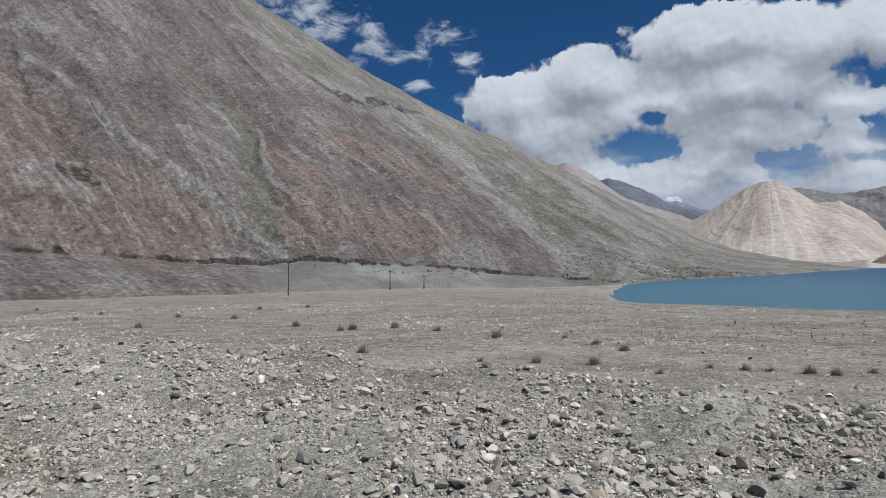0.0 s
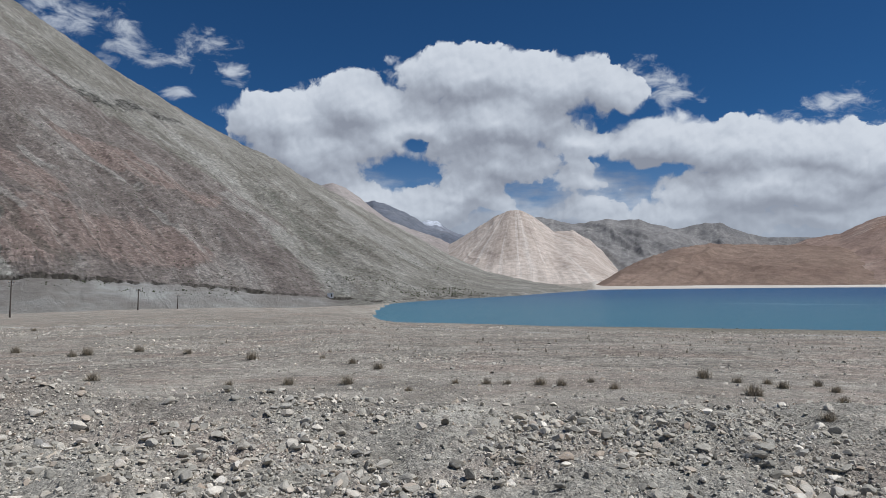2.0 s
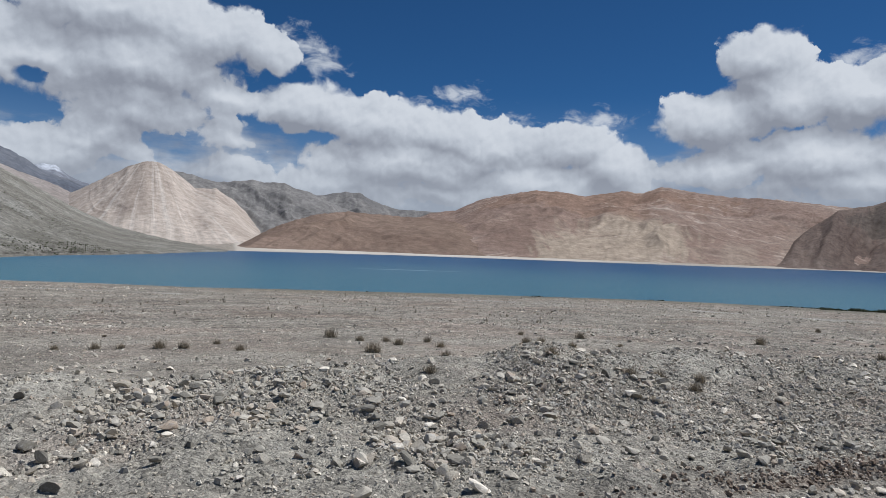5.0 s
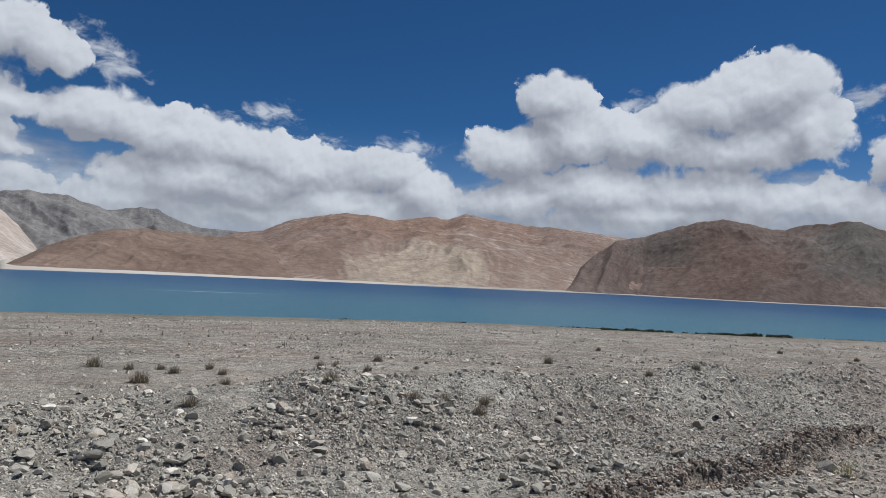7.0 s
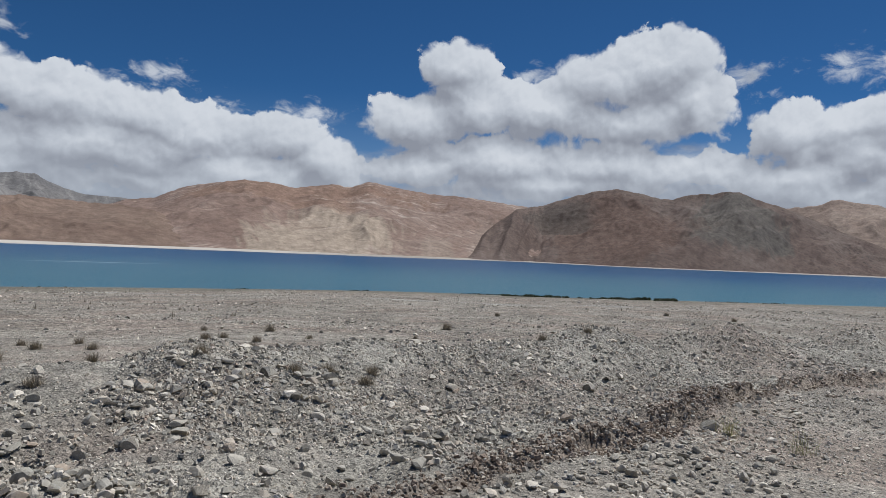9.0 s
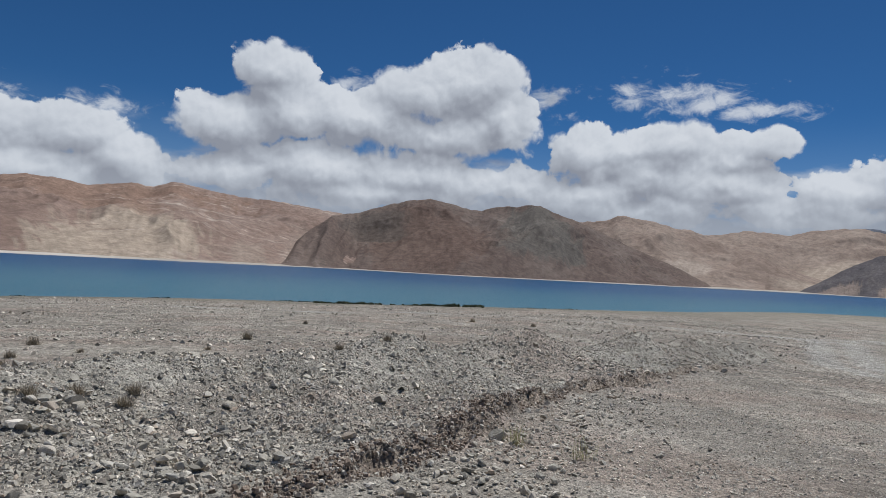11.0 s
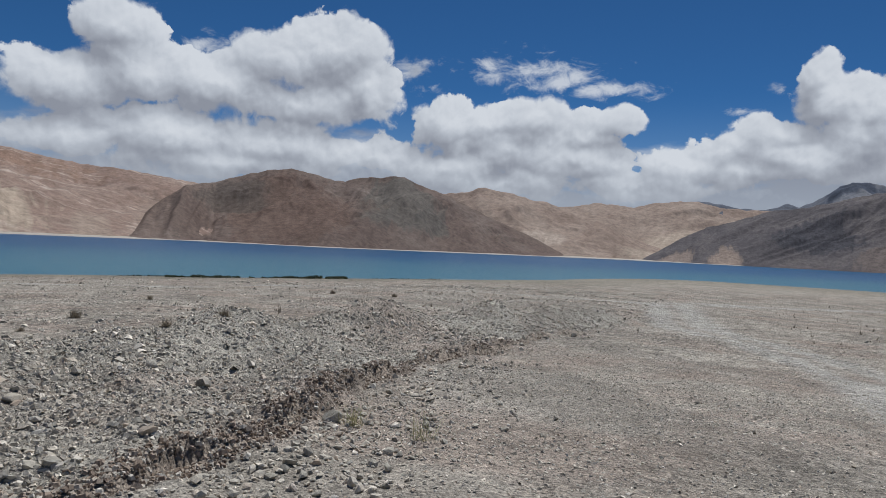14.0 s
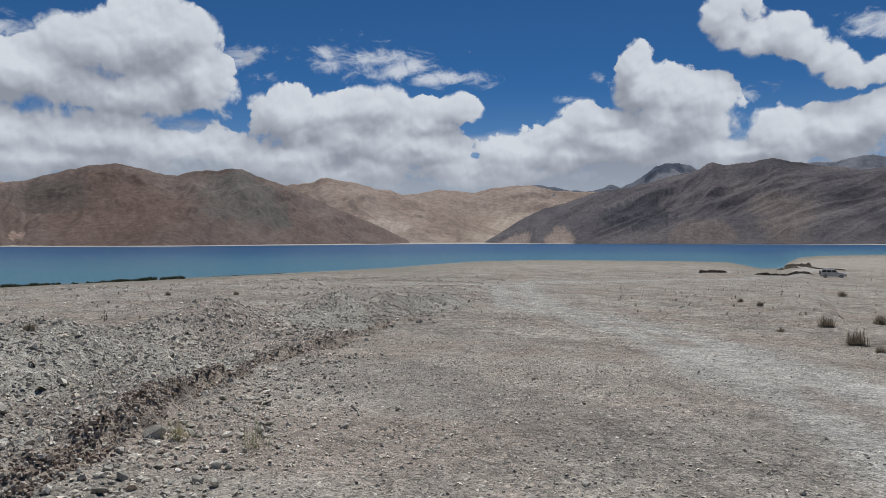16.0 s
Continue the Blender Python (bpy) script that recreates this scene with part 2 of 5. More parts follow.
def lattice(x, y, seed=0):
    """Smooth value noise, 0 to 1."""
    x, y = np.broadcast_arrays(np.asarray(x, float), np.asarray(y, float))
    ix, iy = np.floor(x), np.floor(y)
    fx, fy = x - ix, y - iy
    fx, fy = fx * fx * fx * (fx * (6 * fx - 15) + 10), fy * fy * fy * (fy * (6 * fy - 15) + 10)
    a, b = hashed(ix, iy, seed), hashed(ix + 1, iy, seed)
    c, d = hashed(ix, iy + 1, seed), hashed(ix + 1, iy + 1, seed)
    return (a + (b - a) * fx) * (1 - fy) + (c + (d - c) * fx) * fy


def fbm(x, y, octaves=5, seed=0, gain=0.5, ridged=False):
    total, amp, norm = 0.0, 1.0, 0.0
    for k in range(octaves):
        v = lattice(x * 2 ** k + 17.3 * k, y * 2 ** k - 9.1 * k, seed + k)
        if ridged:
            v = 1 - np.abs(2 * v - 1)
        total, norm, amp = total + amp * v, norm + amp, amp * gain
    return total / norm


def ease(v, low, high):
    t = np.clip((v - low) / (high - low), 0, 1)
    return t * t * (3 - 2 * t)


def along(az, table):
    """Value at an azimuth from a table of (azimuth, value)."""
    t = np.array(sorted(table))
    return np.interp(az, t[:, 0], t[:, 1])


# near shore: azimuth and distance of the water's edge
NEAR_SHORE = [(-150, 640), (-143.5, 560), (-139.4, 500), (-138, 450), (-137, 345), (-136.6, 270), (-135, 266), (-134, 300), (-132.9, 335), (-129.7, 345), (-118.6, 349), (-114, 327), (-111, 295), (-107, 253), (-102.4, 229), (-97.9, 213),
              (-93.5, 201), (-85, 183), (-80, 176), (-69.5, 171), (-55.6, 159), (-42, 153), (-28.5, 154), (-15.5, 171), (-13.9, 184), (-13.6, 204), (-12.5, 225), (-9, 260), (-3, 330), (40, 330)]
# far shore
FAR_SHORE = [(-150, 1780), (-112, 1900), (-102.4, 1460), (-89, 1150), (-78, 1240), (-70, 1080), (-60, 985), (-47, 905), (-33, 765), (-31, 735), (-30, 680), (-28.5, 575), (-25.8, 470), (-22.7, 410), (-19.6, 374), (-16.7, 333), (-14.9, 300), (-14.1, 252), (-13.7, 208)]
# spoil bank: x, y, height of its crest, half-widths towards the pad and away from it
BANK = [(-14.0, 15.0, 1.1, 5.0, 2.5), (-8.0, 12.5, 0.85, 4.5, 2.2), (-3.2, 12.0, 0.62, 4.2, 2.0), (0.3, 10.9, 0.42, 3.8, 1.6), (2.4, 9.4, 0.28, 3.2, 1.3), (4.6, 7.8, 0.22, 2.6, 1.2), (6.7, 6.9, 0.3, 2.4, 1.2),
        (8.6, 6.0, 0.42, 2.2, 1.2), (10.2, 4.9, 0.5, 2.0, 1.2), (12.3, 3.5, 0.55, 1.7, 1.2), (14.8, 2.2, 0.6, 1.5, 1.2), (18.0, 0.7, 0.65, 1.4, 1.2), (23.0, -2.3, 0.75, 1.4, 1.3), (29.0, -5.9, 0.8, 1.5, 1.4), (36.0, -10.6, 0.75, 1.5, 1.4), (46.0, -18.0, 0.4, 1.4, 1.3)]
# undercut edge along the bank's foot: x, y, height of the drop
EDGE = [(4.5, 2.8, 0.0), (5.5, 2.3, 0.06), (6.8, 1.78, 0.12), (7.65, 1.36, 0.17), (8.2, 1.0, 0.24), (8.8, 0.66, 0.33), (9.55, 0.42, 0.34), (10.9, 0.1, 0.3), (12.7, -0.5, 0.27), (14.0, -1.15, 0.26), (16.2, -2.35, 0.24), (18.3, -3.3, 0.21), (23.2, -6.05, 0.18), (28.0, -8.95, 0.1), (34.0, -12.5, 0.0)]
PAD_SIDE = [(4.5, 2.8), (9.5, 0.4), (16.2, -2.4), (28.0, -9.0), (46.0, -19.0), (70.0, -32.0)]  # the levelled pad lies to the right of this line
# wheel tracks on the pad and the road along the shore: x, y, half-width
TRACKS = [[(5.2, -5.0, 1.0), (7.6, -6.3, 1.0), (10.3, -7.8, 1.0), (14.5, -10.0, 1.0), (21.0, -12.9, 1.1), (29.0, -16.4, 1.2), (37.0, -19.6, 1.5), (46.0, -22.4, 2.0), (58.0, -28.0, 2.2), (75.0, -36.0, 2.4)],
          [(-40, 120, 1.6), (0, 104, 1.6), (40, 82, 1.6), (75, 40, 1.8), (88, 0, 1.8), (78, -36, 2.2), (86, -70, 2.0), (104, -108, 2.0), (150, -170, 2.2)]]


def to_line(x, y, line):
    """Distance to a line of (x, y, values...), the side (plus: left of its run), and the values there."""
    pts = np.array(line, float)
    best, side = np.full(x.shape, 1e9), np.zeros(x.shape)
    vals = np.zeros(x.shape + (pts.shape[1] - 2,))
    for a, b in zip(pts[:-1], pts[1:]):
        dx, dy = b[0] - a[0], b[1] - a[1]
        s = np.clip(((x - a[0]) * dx + (y - a[1]) * dy) / (dx * dx + dy * dy), 0, 1)
        ex, ey = x - a[0] - s * dx, y - a[1] - s * dy
        d = np.hypot(ex, ey)
        near = d < best
        best = np.where(near, d, best)
        side = np.where(near, np.sign(dx * ey - dy * ex), side)
        vals = np.where(near[..., None], a[2:] + s[..., None] * (b[2:] - a[2:]), vals)
    return best, side, vals


def bank_height(x, y):
    d, side, v = to_line(x, y, BANK)
    lump = 0.12 + 1.65 * fbm(x * 0.34, y * 0.34, 3, 41)
    w = np.where(side > 0, v[..., 2], v[..., 1])
    return v[..., 0] * lump * np.exp(-(d / w) ** 2) * ease(d, 9, 6)


def rubble_zone(x, y):
    """Where broken stone covers the ground: the bank and all its near slope, not the pad."""
    d, side, v = to_line(x, y, BANK)
    far_side = np.exp(-(d / (v[..., 2] * 1.1)) ** 2)
    near_side = ease(d, 13.0, 10.0)
    e, e_side, ev = to_line(x, y, EDGE)
    on_bank = np.where(e_side > 0, 1.0, ease(e, 0.7, 0.1) * 0.6)
    near_side = near_side * np.where(x > 4.6, on_bank, ease(x * 0.35 - y + 0.2, 2.2, 0.6))
    return np.where(side > 0, far_side, near_side) * ease(np.hypot(x, y), 55, 40)


def ground_height(x, y):
    """Height of the bare ground."""
    x, y = np.asarray(x, float), np.asarray(y, float)
    r, az = np.hypot(x, y), np.degrees(np.arctan2(-x, y))
    near, far = along(az, NEAR_SHORE), along(az, FAR_SHORE)
    wide = ease(near, 180, 340)
    t = np.clip((r - 35) / (near - 35), 0, 1.3)
    z = np.interp(r, [0, 6, 9, 14, 24, 35], [0.28, 0.15, 0.0, -0.3, -0.9, -1.6])
    z = np.where(r > 35, -1.6 - (1.6 + LAKE) * -1 * t ** (1 - 0.35 * wide - 0.22 * ease(near, 350, 490)), z)
    lakeside = (az < -13.6) & (az > -152)
    z = np.where(lakeside & (r > near * 1.05), np.maximum(z, LAKE - 4), z)
    z = np.where(lakeside & (r > far), LAKE + np.minimum((r - far) * 0.05, 2.5) * ease(az, -29.5, -32) - 2 * ease(az, -32, -29.5) * ease(az, -14.6, -15.6) + 0.5 * ease(az, -15.6, -14.6) + np.maximum(r - far - 50, 0) * 0.008, z)
    z = np.where(~lakeside, np.maximum(z, LAKE + 0.35), z)
    z = z + ease(r, 20, 60) * (r < 800) * (fbm(x / 19, y / 19, 4, 3) - 0.5) * 0.9 * ease(near - r, 0, 40)
    close = r < 75
    zc = np.zeros(r.shape)
    if close.any():
        xc, yc = x[close], y[close]
        b = bank_height(xc, yc)
        d, side, v = to_line(xc, yc, EDGE)
        s = np.where(side > 0, d, -d) + (fbm(xc * 2.1, yc * 2.1, 3, 9, 0.5) - 0.5) * 0.34
        slump = fbm(xc * 0.9, yc * 0.9, 3, 12)
        soft = 0.04 + 0.3 * ease(slump, 0.58, 0.72)
        cut = v[..., 0] * (0.3 + 0.55 * ease(fbm(xc * 0.8, yc * 0.8, 3, 13), 0.36, 0.62)) * ease(s, -soft, 0.03) * np.exp(-np.maximum(s, 0) / 1.6)
        cut = cut + 0.07 * ease(v[..., 0], 0.05, 0.25) * ease(s, -0.75, -0.05) * ease(slump, 0.4, 0.6) * (s < 0)  # fallen earth at its foot
        rc = r[close]
        rubble = rubble_zone(xc, yc)
        fine = (fbm(xc * 1.1, yc * 1.1, 4, 5) - 0.5) * (0.1 + 0.16 * rubble) + (fbm(xc * 6, yc * 6, 3, 6) - 0.5) * (0.012 + 0.06 * rubble)
        zc[close] = (b + cut + fine) * ease(rc, 75, 55)
    return z + zc


def mesh_object(name, verts, faces, material=None, smooth=True, uv=None, values=None, parent=None, place=None):
    """A mesh object from arrays of places and of equal-sided faces."""
    me = bpy.data.meshes.new(name)
    verts, faces = np.asarray(verts, np.float32), np.asarray(faces, np.int32)
    k = faces.shape[1]
    me.vertices.add(len(verts)), me.loops.add(faces.size), me.polygons.add(len(faces))
    me.vertices.foreach_set("co", verts.ravel())
    me.loops.foreach_set("vertex_index", faces.ravel())
    me.polygons.foreach_set("loop_start", np.arange(0, faces.size, k, dtype=np.int32))
    me.polygons.foreach_set("use_smooth", np.full(len(faces), smooth))
    me.update(calc_edges=True)
    if uv is not None:
        me.uv_layers.new(name="run").data.foreach_set("uv", np.asarray(uv, np.float32)[faces.ravel()].ravel())
    if place is not None:
        me.uv_layers.new(name="place").data.foreach_set("uv", np.asarray(place, np.float32)[faces.ravel()].ravel())
    for key, v in (values or {}).items():
        me.attributes.new(key, "FLOAT", "POINT").data.foreach_set("value", np.asarray(v, np.float32).ravel())
    if material:
        me.materials.append(material)
    ob = new(name, me)
    if parent:
        ob.parent = parent
    return ob


def grid_faces(rows, cols, closed=False):
    i, j = np.meshgrid(np.arange(rows - 1), np.arange(cols if closed else cols - 1), indexing="ij")
    k = (j + 1) % cols
    return np.stack([i * cols + j, i * cols + k, (i + 1) * cols + k, (i + 1) * cols + j], -1).reshape(-1, 4)


# ---- materials ----
def shader(name, rough=0.9, gloss=0.25):
    """A new material: its node helper and its main shader."""
    mat = bpy.data.materials.new(name)
    mat.use_nodes = True
    n = Nodes(mat.node_tree)
    bsdf = mat.node_tree.nodes["Principled BSDF"]
    bsdf.inputs["Roughness"].default_value = rough
    bsdf.inputs["Specular IOR Level"].default_value = gloss
    return mat, n, bsdf


def bump(n, bsdf, height, strength, distance):
    node = n.add("ShaderNodeBump")
    n.put(node.inputs["Height"], height)
    node.inputs["Strength"].default_value, node.inputs["Distance"].default_value = strength, distance
    n.put(bsdf.inputs["Normal"], node.outputs[0])


def ground_material():
    mat, n, bsdf = shader("gravel ground", 0.95, 0.15)
    p = n.add("ShaderNodeTexCoord").outputs["Object"]
    grey = n.ramp(n.noise(p, 0.9, 6.0, 0.65), [(0.3, (0.315, 0.29, 0.25)), (0.7, (0.43, 0.4, 0.346))])
    tan = n.ramp(n.noise(p, 0.13, 6.0, 0.7), [(0.3, (0.3, 0.269, 0.228)), (0.7, (0.425, 0.383, 0.33))])
    base = n.mix(n.attr("rubble"), tan, grey)
    rust = n.step(n.noise(p, 0.16, 5.0, 0.65, 0.5), 0.47, 0.62)
    base = n.mix(n.math("MULTIPLY", rust, 0.6), base, (0.335, 0.265, 0.22))
    damp = n.step(n.noise(n.mapping(p, (0.35, 0.9, 1), (0, 0, 0.5)), 0.3, 5.0, 0.6), 0.5, 0.6)
    base = n.mix(n.math("MULTIPLY", damp, 0.5), base, (0.21, 0.188, 0.162))
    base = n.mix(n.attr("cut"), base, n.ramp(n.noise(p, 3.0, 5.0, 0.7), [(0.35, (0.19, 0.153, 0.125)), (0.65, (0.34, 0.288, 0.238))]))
    base = n.mix(n.attr("track"), base, n.ramp(n.noise(p, 0.9, 6.0, 0.65), [(0.3, (0.385, 0.366, 0.334)), (0.7, (0.48, 0.458, 0.42))]))
    base = n.mix(n.attr("shore"), base, n.ramp(n.noise(p, 0.05, 5.0), [(0.3, (0.2, 0.182, 0.145)), (0.7, (0.265, 0.243, 0.197))]))
    for scale in (0.4, 1.7):
        base = n.mix(1.0, base, n.ramp(n.noise(p, scale, 5.0, 0.7), [(0.32, (0.84, 0.835, 0.82)), (0.68, (1.22, 1.22, 1.21))]), "MULTIPLY")
    # stones too small to be pieces: cells of differing grey
    plain_ = n.attr("plain")
    for scale, share in ((2.6, n.math("MULTIPLY", plain_, 0.4)), (6.0, n.math("MULTIPLY_ADD", plain_, 0.5, 0.25)), (19.0, 0.6), (55.0, 0.7)):
        sep = n.add("ShaderNodeSeparateColor")
        n.put(sep.inputs[0], n.voronoi(p, scale, out="Color"))
        base = n.mix(share, base, n.mix(1.0, base, n.ramp(sep.outputs[0], [(0.0, (0.42, 0.42, 0.42)), (0.3, (0.85, 0.85, 0.85)), (0.6, (1.0, 1.0, 1.0)), (0.85, (1.15, 1.15, 1.14)), (1.0, (1.5, 1.49, 1.47))]), "MULTIPLY"))
    base = n.mix(n.attr("beach"), base, n.ramp(n.noise(p, 0.01, 4.0), [(0.3, (0.50, 0.44, 0.37)), (0.7, (0.62, 0.57, 0.50))]))
    n.put(bsdf.inputs["Base Color"], base)
    h = n.math("ADD", n.math("MULTIPLY", n.voronoi(p, 12.0), -0.6), n.math("MULTIPLY", n.voronoi(p, 34.0), -0.4))
    h = n.math("ADD", h, n.noise(p, 22.0, 5.0, 0.7))
    h = n.math("ADD", h, n.math("MULTIPLY", n.math("MULTIPLY", n.voronoi(p, 5.0), plain_), -3.6))
    bump(n, bsdf, h, 1.0, 0.04)
    return mat


def rock_material(name, colours, streak=(26.0, 170.0), iso=90.0, relief=3.0, patches=(), fold=None, specks=0.0, wash=None, apex=None):
    """Weathered slope: three colours, streaks that run down the fall line, patches
    (azimuth, height share, their half sizes, colour, strength), folded seams of paler rock, dark specks of scrub."""
    mat, n, bsdf = shader(name, 0.95, 0.1)
    p = n.add("ShaderNodeUVMap", uv_map="run").outputs[0]
    where = n.add("ShaderNodeUVMap", uv_map="place").outputs[0]
    obj = n.add("ShaderNodeTexCoord").outputs["Object"]
    sep = n.add("ShaderNodeSeparateXYZ")
    n.put(sep.inputs[0], p)
    u, v = sep.outputs[0], sep.outputs[1]
    fall = n.add("ShaderNodeCombineXYZ")
    bend = n.math("MULTIPLY", n.math("SUBTRACT", n.noise(obj, 0.3 / iso, 3.0), 0.5), 3.2 * streak[0])
    n.put(fall.inputs[0], n.math("ADD", bend, u)), n.put(fall.inputs[1], v)
    if apex:  # streaks fan out from a summit: its azimuth as metres along the range, and its height up the slope
        fan = n.math("DIVIDE", n.math("MULTIPLY", n.math("SUBTRACT", u, apex[0]), 330.0), n.math("MAXIMUM", n.math("SUBTRACT", apex[1], v), 60.0))
        n.put(fall.inputs[0], n.math("ADD", bend, fan))
    fall = fall.outputs[0]
    wob = n.noise(obj, 1 / iso, 7.0, 0.62)
    run = n.noise(n.mapping(fall, (1 / streak[0], 1 / streak[1], 1)), 1.0, 8.0, 0.6, 1.6)
    fine = n.noise(n.mapping(fall, (5 / streak[0], 1.6 / streak[1], 1)), 1.0, 6.0, 0.62, 0.3)
    blot = n.noise(n.mapping(fall, (0.22 / streak[0], 0.7 / streak[1], 1)), 1.0, 5.0, 0.6, 0.6)
    f = n.math("ADD", n.math("MULTIPLY", run, 0.42 if apex else 0.18), n.math("MULTIPLY", wob, 0.33 if apex else 0.57))
    f = n.math("ADD", f, n.math("MULTIPLY", blot, 0.5))
    f = n.math("ADD", f, n.math("MULTIPLY", n.math("SUBTRACT", fine, 0.5), 0.05))
    col = n.ramp(f, [(0.46, colours[0]), (0.62, colours[1]), (0.80, colours[2])])
    edge = n.math("ADD", n.math("MULTIPLY", n.math("SUBTRACT", run, 0.5), 1.3), n.math("MULTIPLY", n.math("SUBTRACT", wob, 0.5), 0.9))
    twist = n.add("ShaderNodeTexNoise")
    n.put(twist.inputs["Vector"], obj)
    twist.inputs["Scale"].default_value, twist.inputs["Detail"].default_value = 0.45 / iso, 5.0
    twist = n.vmath("SCALE", n.vmath("SUBTRACT", twist.outputs["Color"], (0.5, 0.5, 0.5)), None, 2.4)
    for az, s, a, b, colour, strength in patches:
        d = n.vmath("LENGTH", n.vmath("ADD", twist, n.vmath("MULTIPLY", n.vmath("SUBTRACT", where, (az, s, 0)), (1 / a, 1 / b, 0))))
        m = n.math("MULTIPLY", n.step(n.math("SUBTRACT", n.math("SUBTRACT", 1.0, d), edge), -0.12, 0.3), strength)
        shade_ = n.mix(1.0, n.mix(0.0, colour, colour), n.ramp(n.math("ADD", n.math("MULTIPLY", run, 0.6), n.math("MULTIPLY", fine, 0.4)), [(0.35, (0.8, 0.8, 0.8)), (0.65, (1.18, 1.18, 1.18))]), "MULTIPLY")
        col = n.mix(m, col, shade_)
    if wash:
        lines = n.noise(n.mapping(fall, (1.5 / streak[0], 0.35 / streak[1], 1)), 1.0, 6.0, 0.65, 0.5)
        col = n.mix(n.math("MULTIPLY", n.step(lines, 0.52, 0.66), wash[3]), col, wash[:3])
    if fold:
        mid, curve, thick, colour, strength = fold
        du = n.math("SUBTRACT", u, mid)
        c = n.math("ADD", v, n.math("MULTIPLY", n.math("MULTIPLY", du, du), curve))
        bed = n.add("ShaderNodeCombineXYZ")
        n.put(bed.inputs[0], n.math("ADD", c, n.math("MULTIPLY", n.math("SUBTRACT", wob, 0.5), 70.0))), n.put(bed.inputs[1], u)
        lines = n.noise(n.mapping(bed.outputs[0], (1 / thick, 1 / (12 * thick), 1)), 1.0, 5.0, 0.65)
        there = n.math("MULTIPLY", n.step(n.noise(obj, 0.0042, 3.0), 0.46, 0.6), strength)
        col = n.mix(n.math("MULTIPLY", n.step(lines, 0.54, 0.62), there), col, colour)
        col = n.mix(n.math("MULTIPLY", n.step(lines, 0.46, 0.38), n.math("MULTIPLY", there, 0.6)), col, colours[0])
    grain = n.noise(obj, 14.0 / iso, 8.0, 0.78)
    col = n.mix(1.0, col, n.ramp(grain, [(0.36, (0.72, 0.72, 0.72)), (0.64, (1.26, 1.26, 1.26))]), "MULTIPLY")
    if specks:
        dots = n.voronoi(obj, specks)
        keep = n.noise(obj, specks * 0.06, 3.0)
        col = n.mix(n.math("MULTIPLY", n.step(dots, 0.24, 0.14), n.math("MULTIPLY", n.step(keep, 0.45, 0.6), 0.55)), col, (0.06, 0.06, 0.045))
    n.put(bsdf.inputs["Base Color"], col)
    relief *= 0.8
    bump(n, bsdf, n.math("ADD", n.math("MULTIPLY", run, 0.1), n.math("ADD", n.math("MULTIPLY", wob, 0.8), n.math("MULTIPLY", grain, 0.8))), 1.0, relief)
    return mat


def water_material():
    mat, n, bsdf = shader("lake water", 0.3, 0.5)
    p = n.add("ShaderNodeTexCoord").outputs["Object"]
    depth = n.attr("deep")
    drift = n.noise(n.mapping(p, (0.006, 0.0014, 1), (0, 0, 0.35)), 1.0, 5.0)
    col = n.mix(depth, (0.046, 0.143, 0.197), (0.009, 0.065, 0.152))
    col = n.mix(n.step(drift, 0.38, 0.66), col, n.mix(1.0, col, (1.35, 1.22, 1.15), "MULTIPLY"))
    # one long pale streak on the water, put into its colour
    streak_oval = n.vmath("LENGTH", n.vmath("MULTIPLY", n.add("ShaderNodeVectorRotate", rotation_type="Z_AXIS").outputs[0], (1 / 42.0, 1 / 5.0, 0)))
    turn = streak_oval.node.inputs[0].links[0].from_node.inputs[0].links[0].from_node
    n.put(turn.inputs["Vector"], n.vmath("SUBTRACT", p, (226.0, 215.0, 0)))
    turn.inputs["Angle"].default_value = 0.68
    streak = n.step(n.math("ADD", streak_oval, n.math("MULTIPLY", n.noise(p, 0.05, 4.0), 0.8)), 1.3, 0.6)
    col = n.mix(n.math("MULTIPLY", streak, 0.85), col, (0.32, 0.42, 0.48))
    n.put(bsdf.inputs["Base Color"], col)
    bsdf.inputs["IOR"].default_value = 1.33
    bsdf.inputs["Specular IOR Level"].default_value = 0.08
    bump(n, bsdf, n.noise(n.mapping(p, (0.5, 1.6, 1), (0, 0, 0.9)), 0.8, 5.0, 0.65), 0.6, 0.4)
    return mat


M_GROUND = ground_material()
M_WATER = water_material()


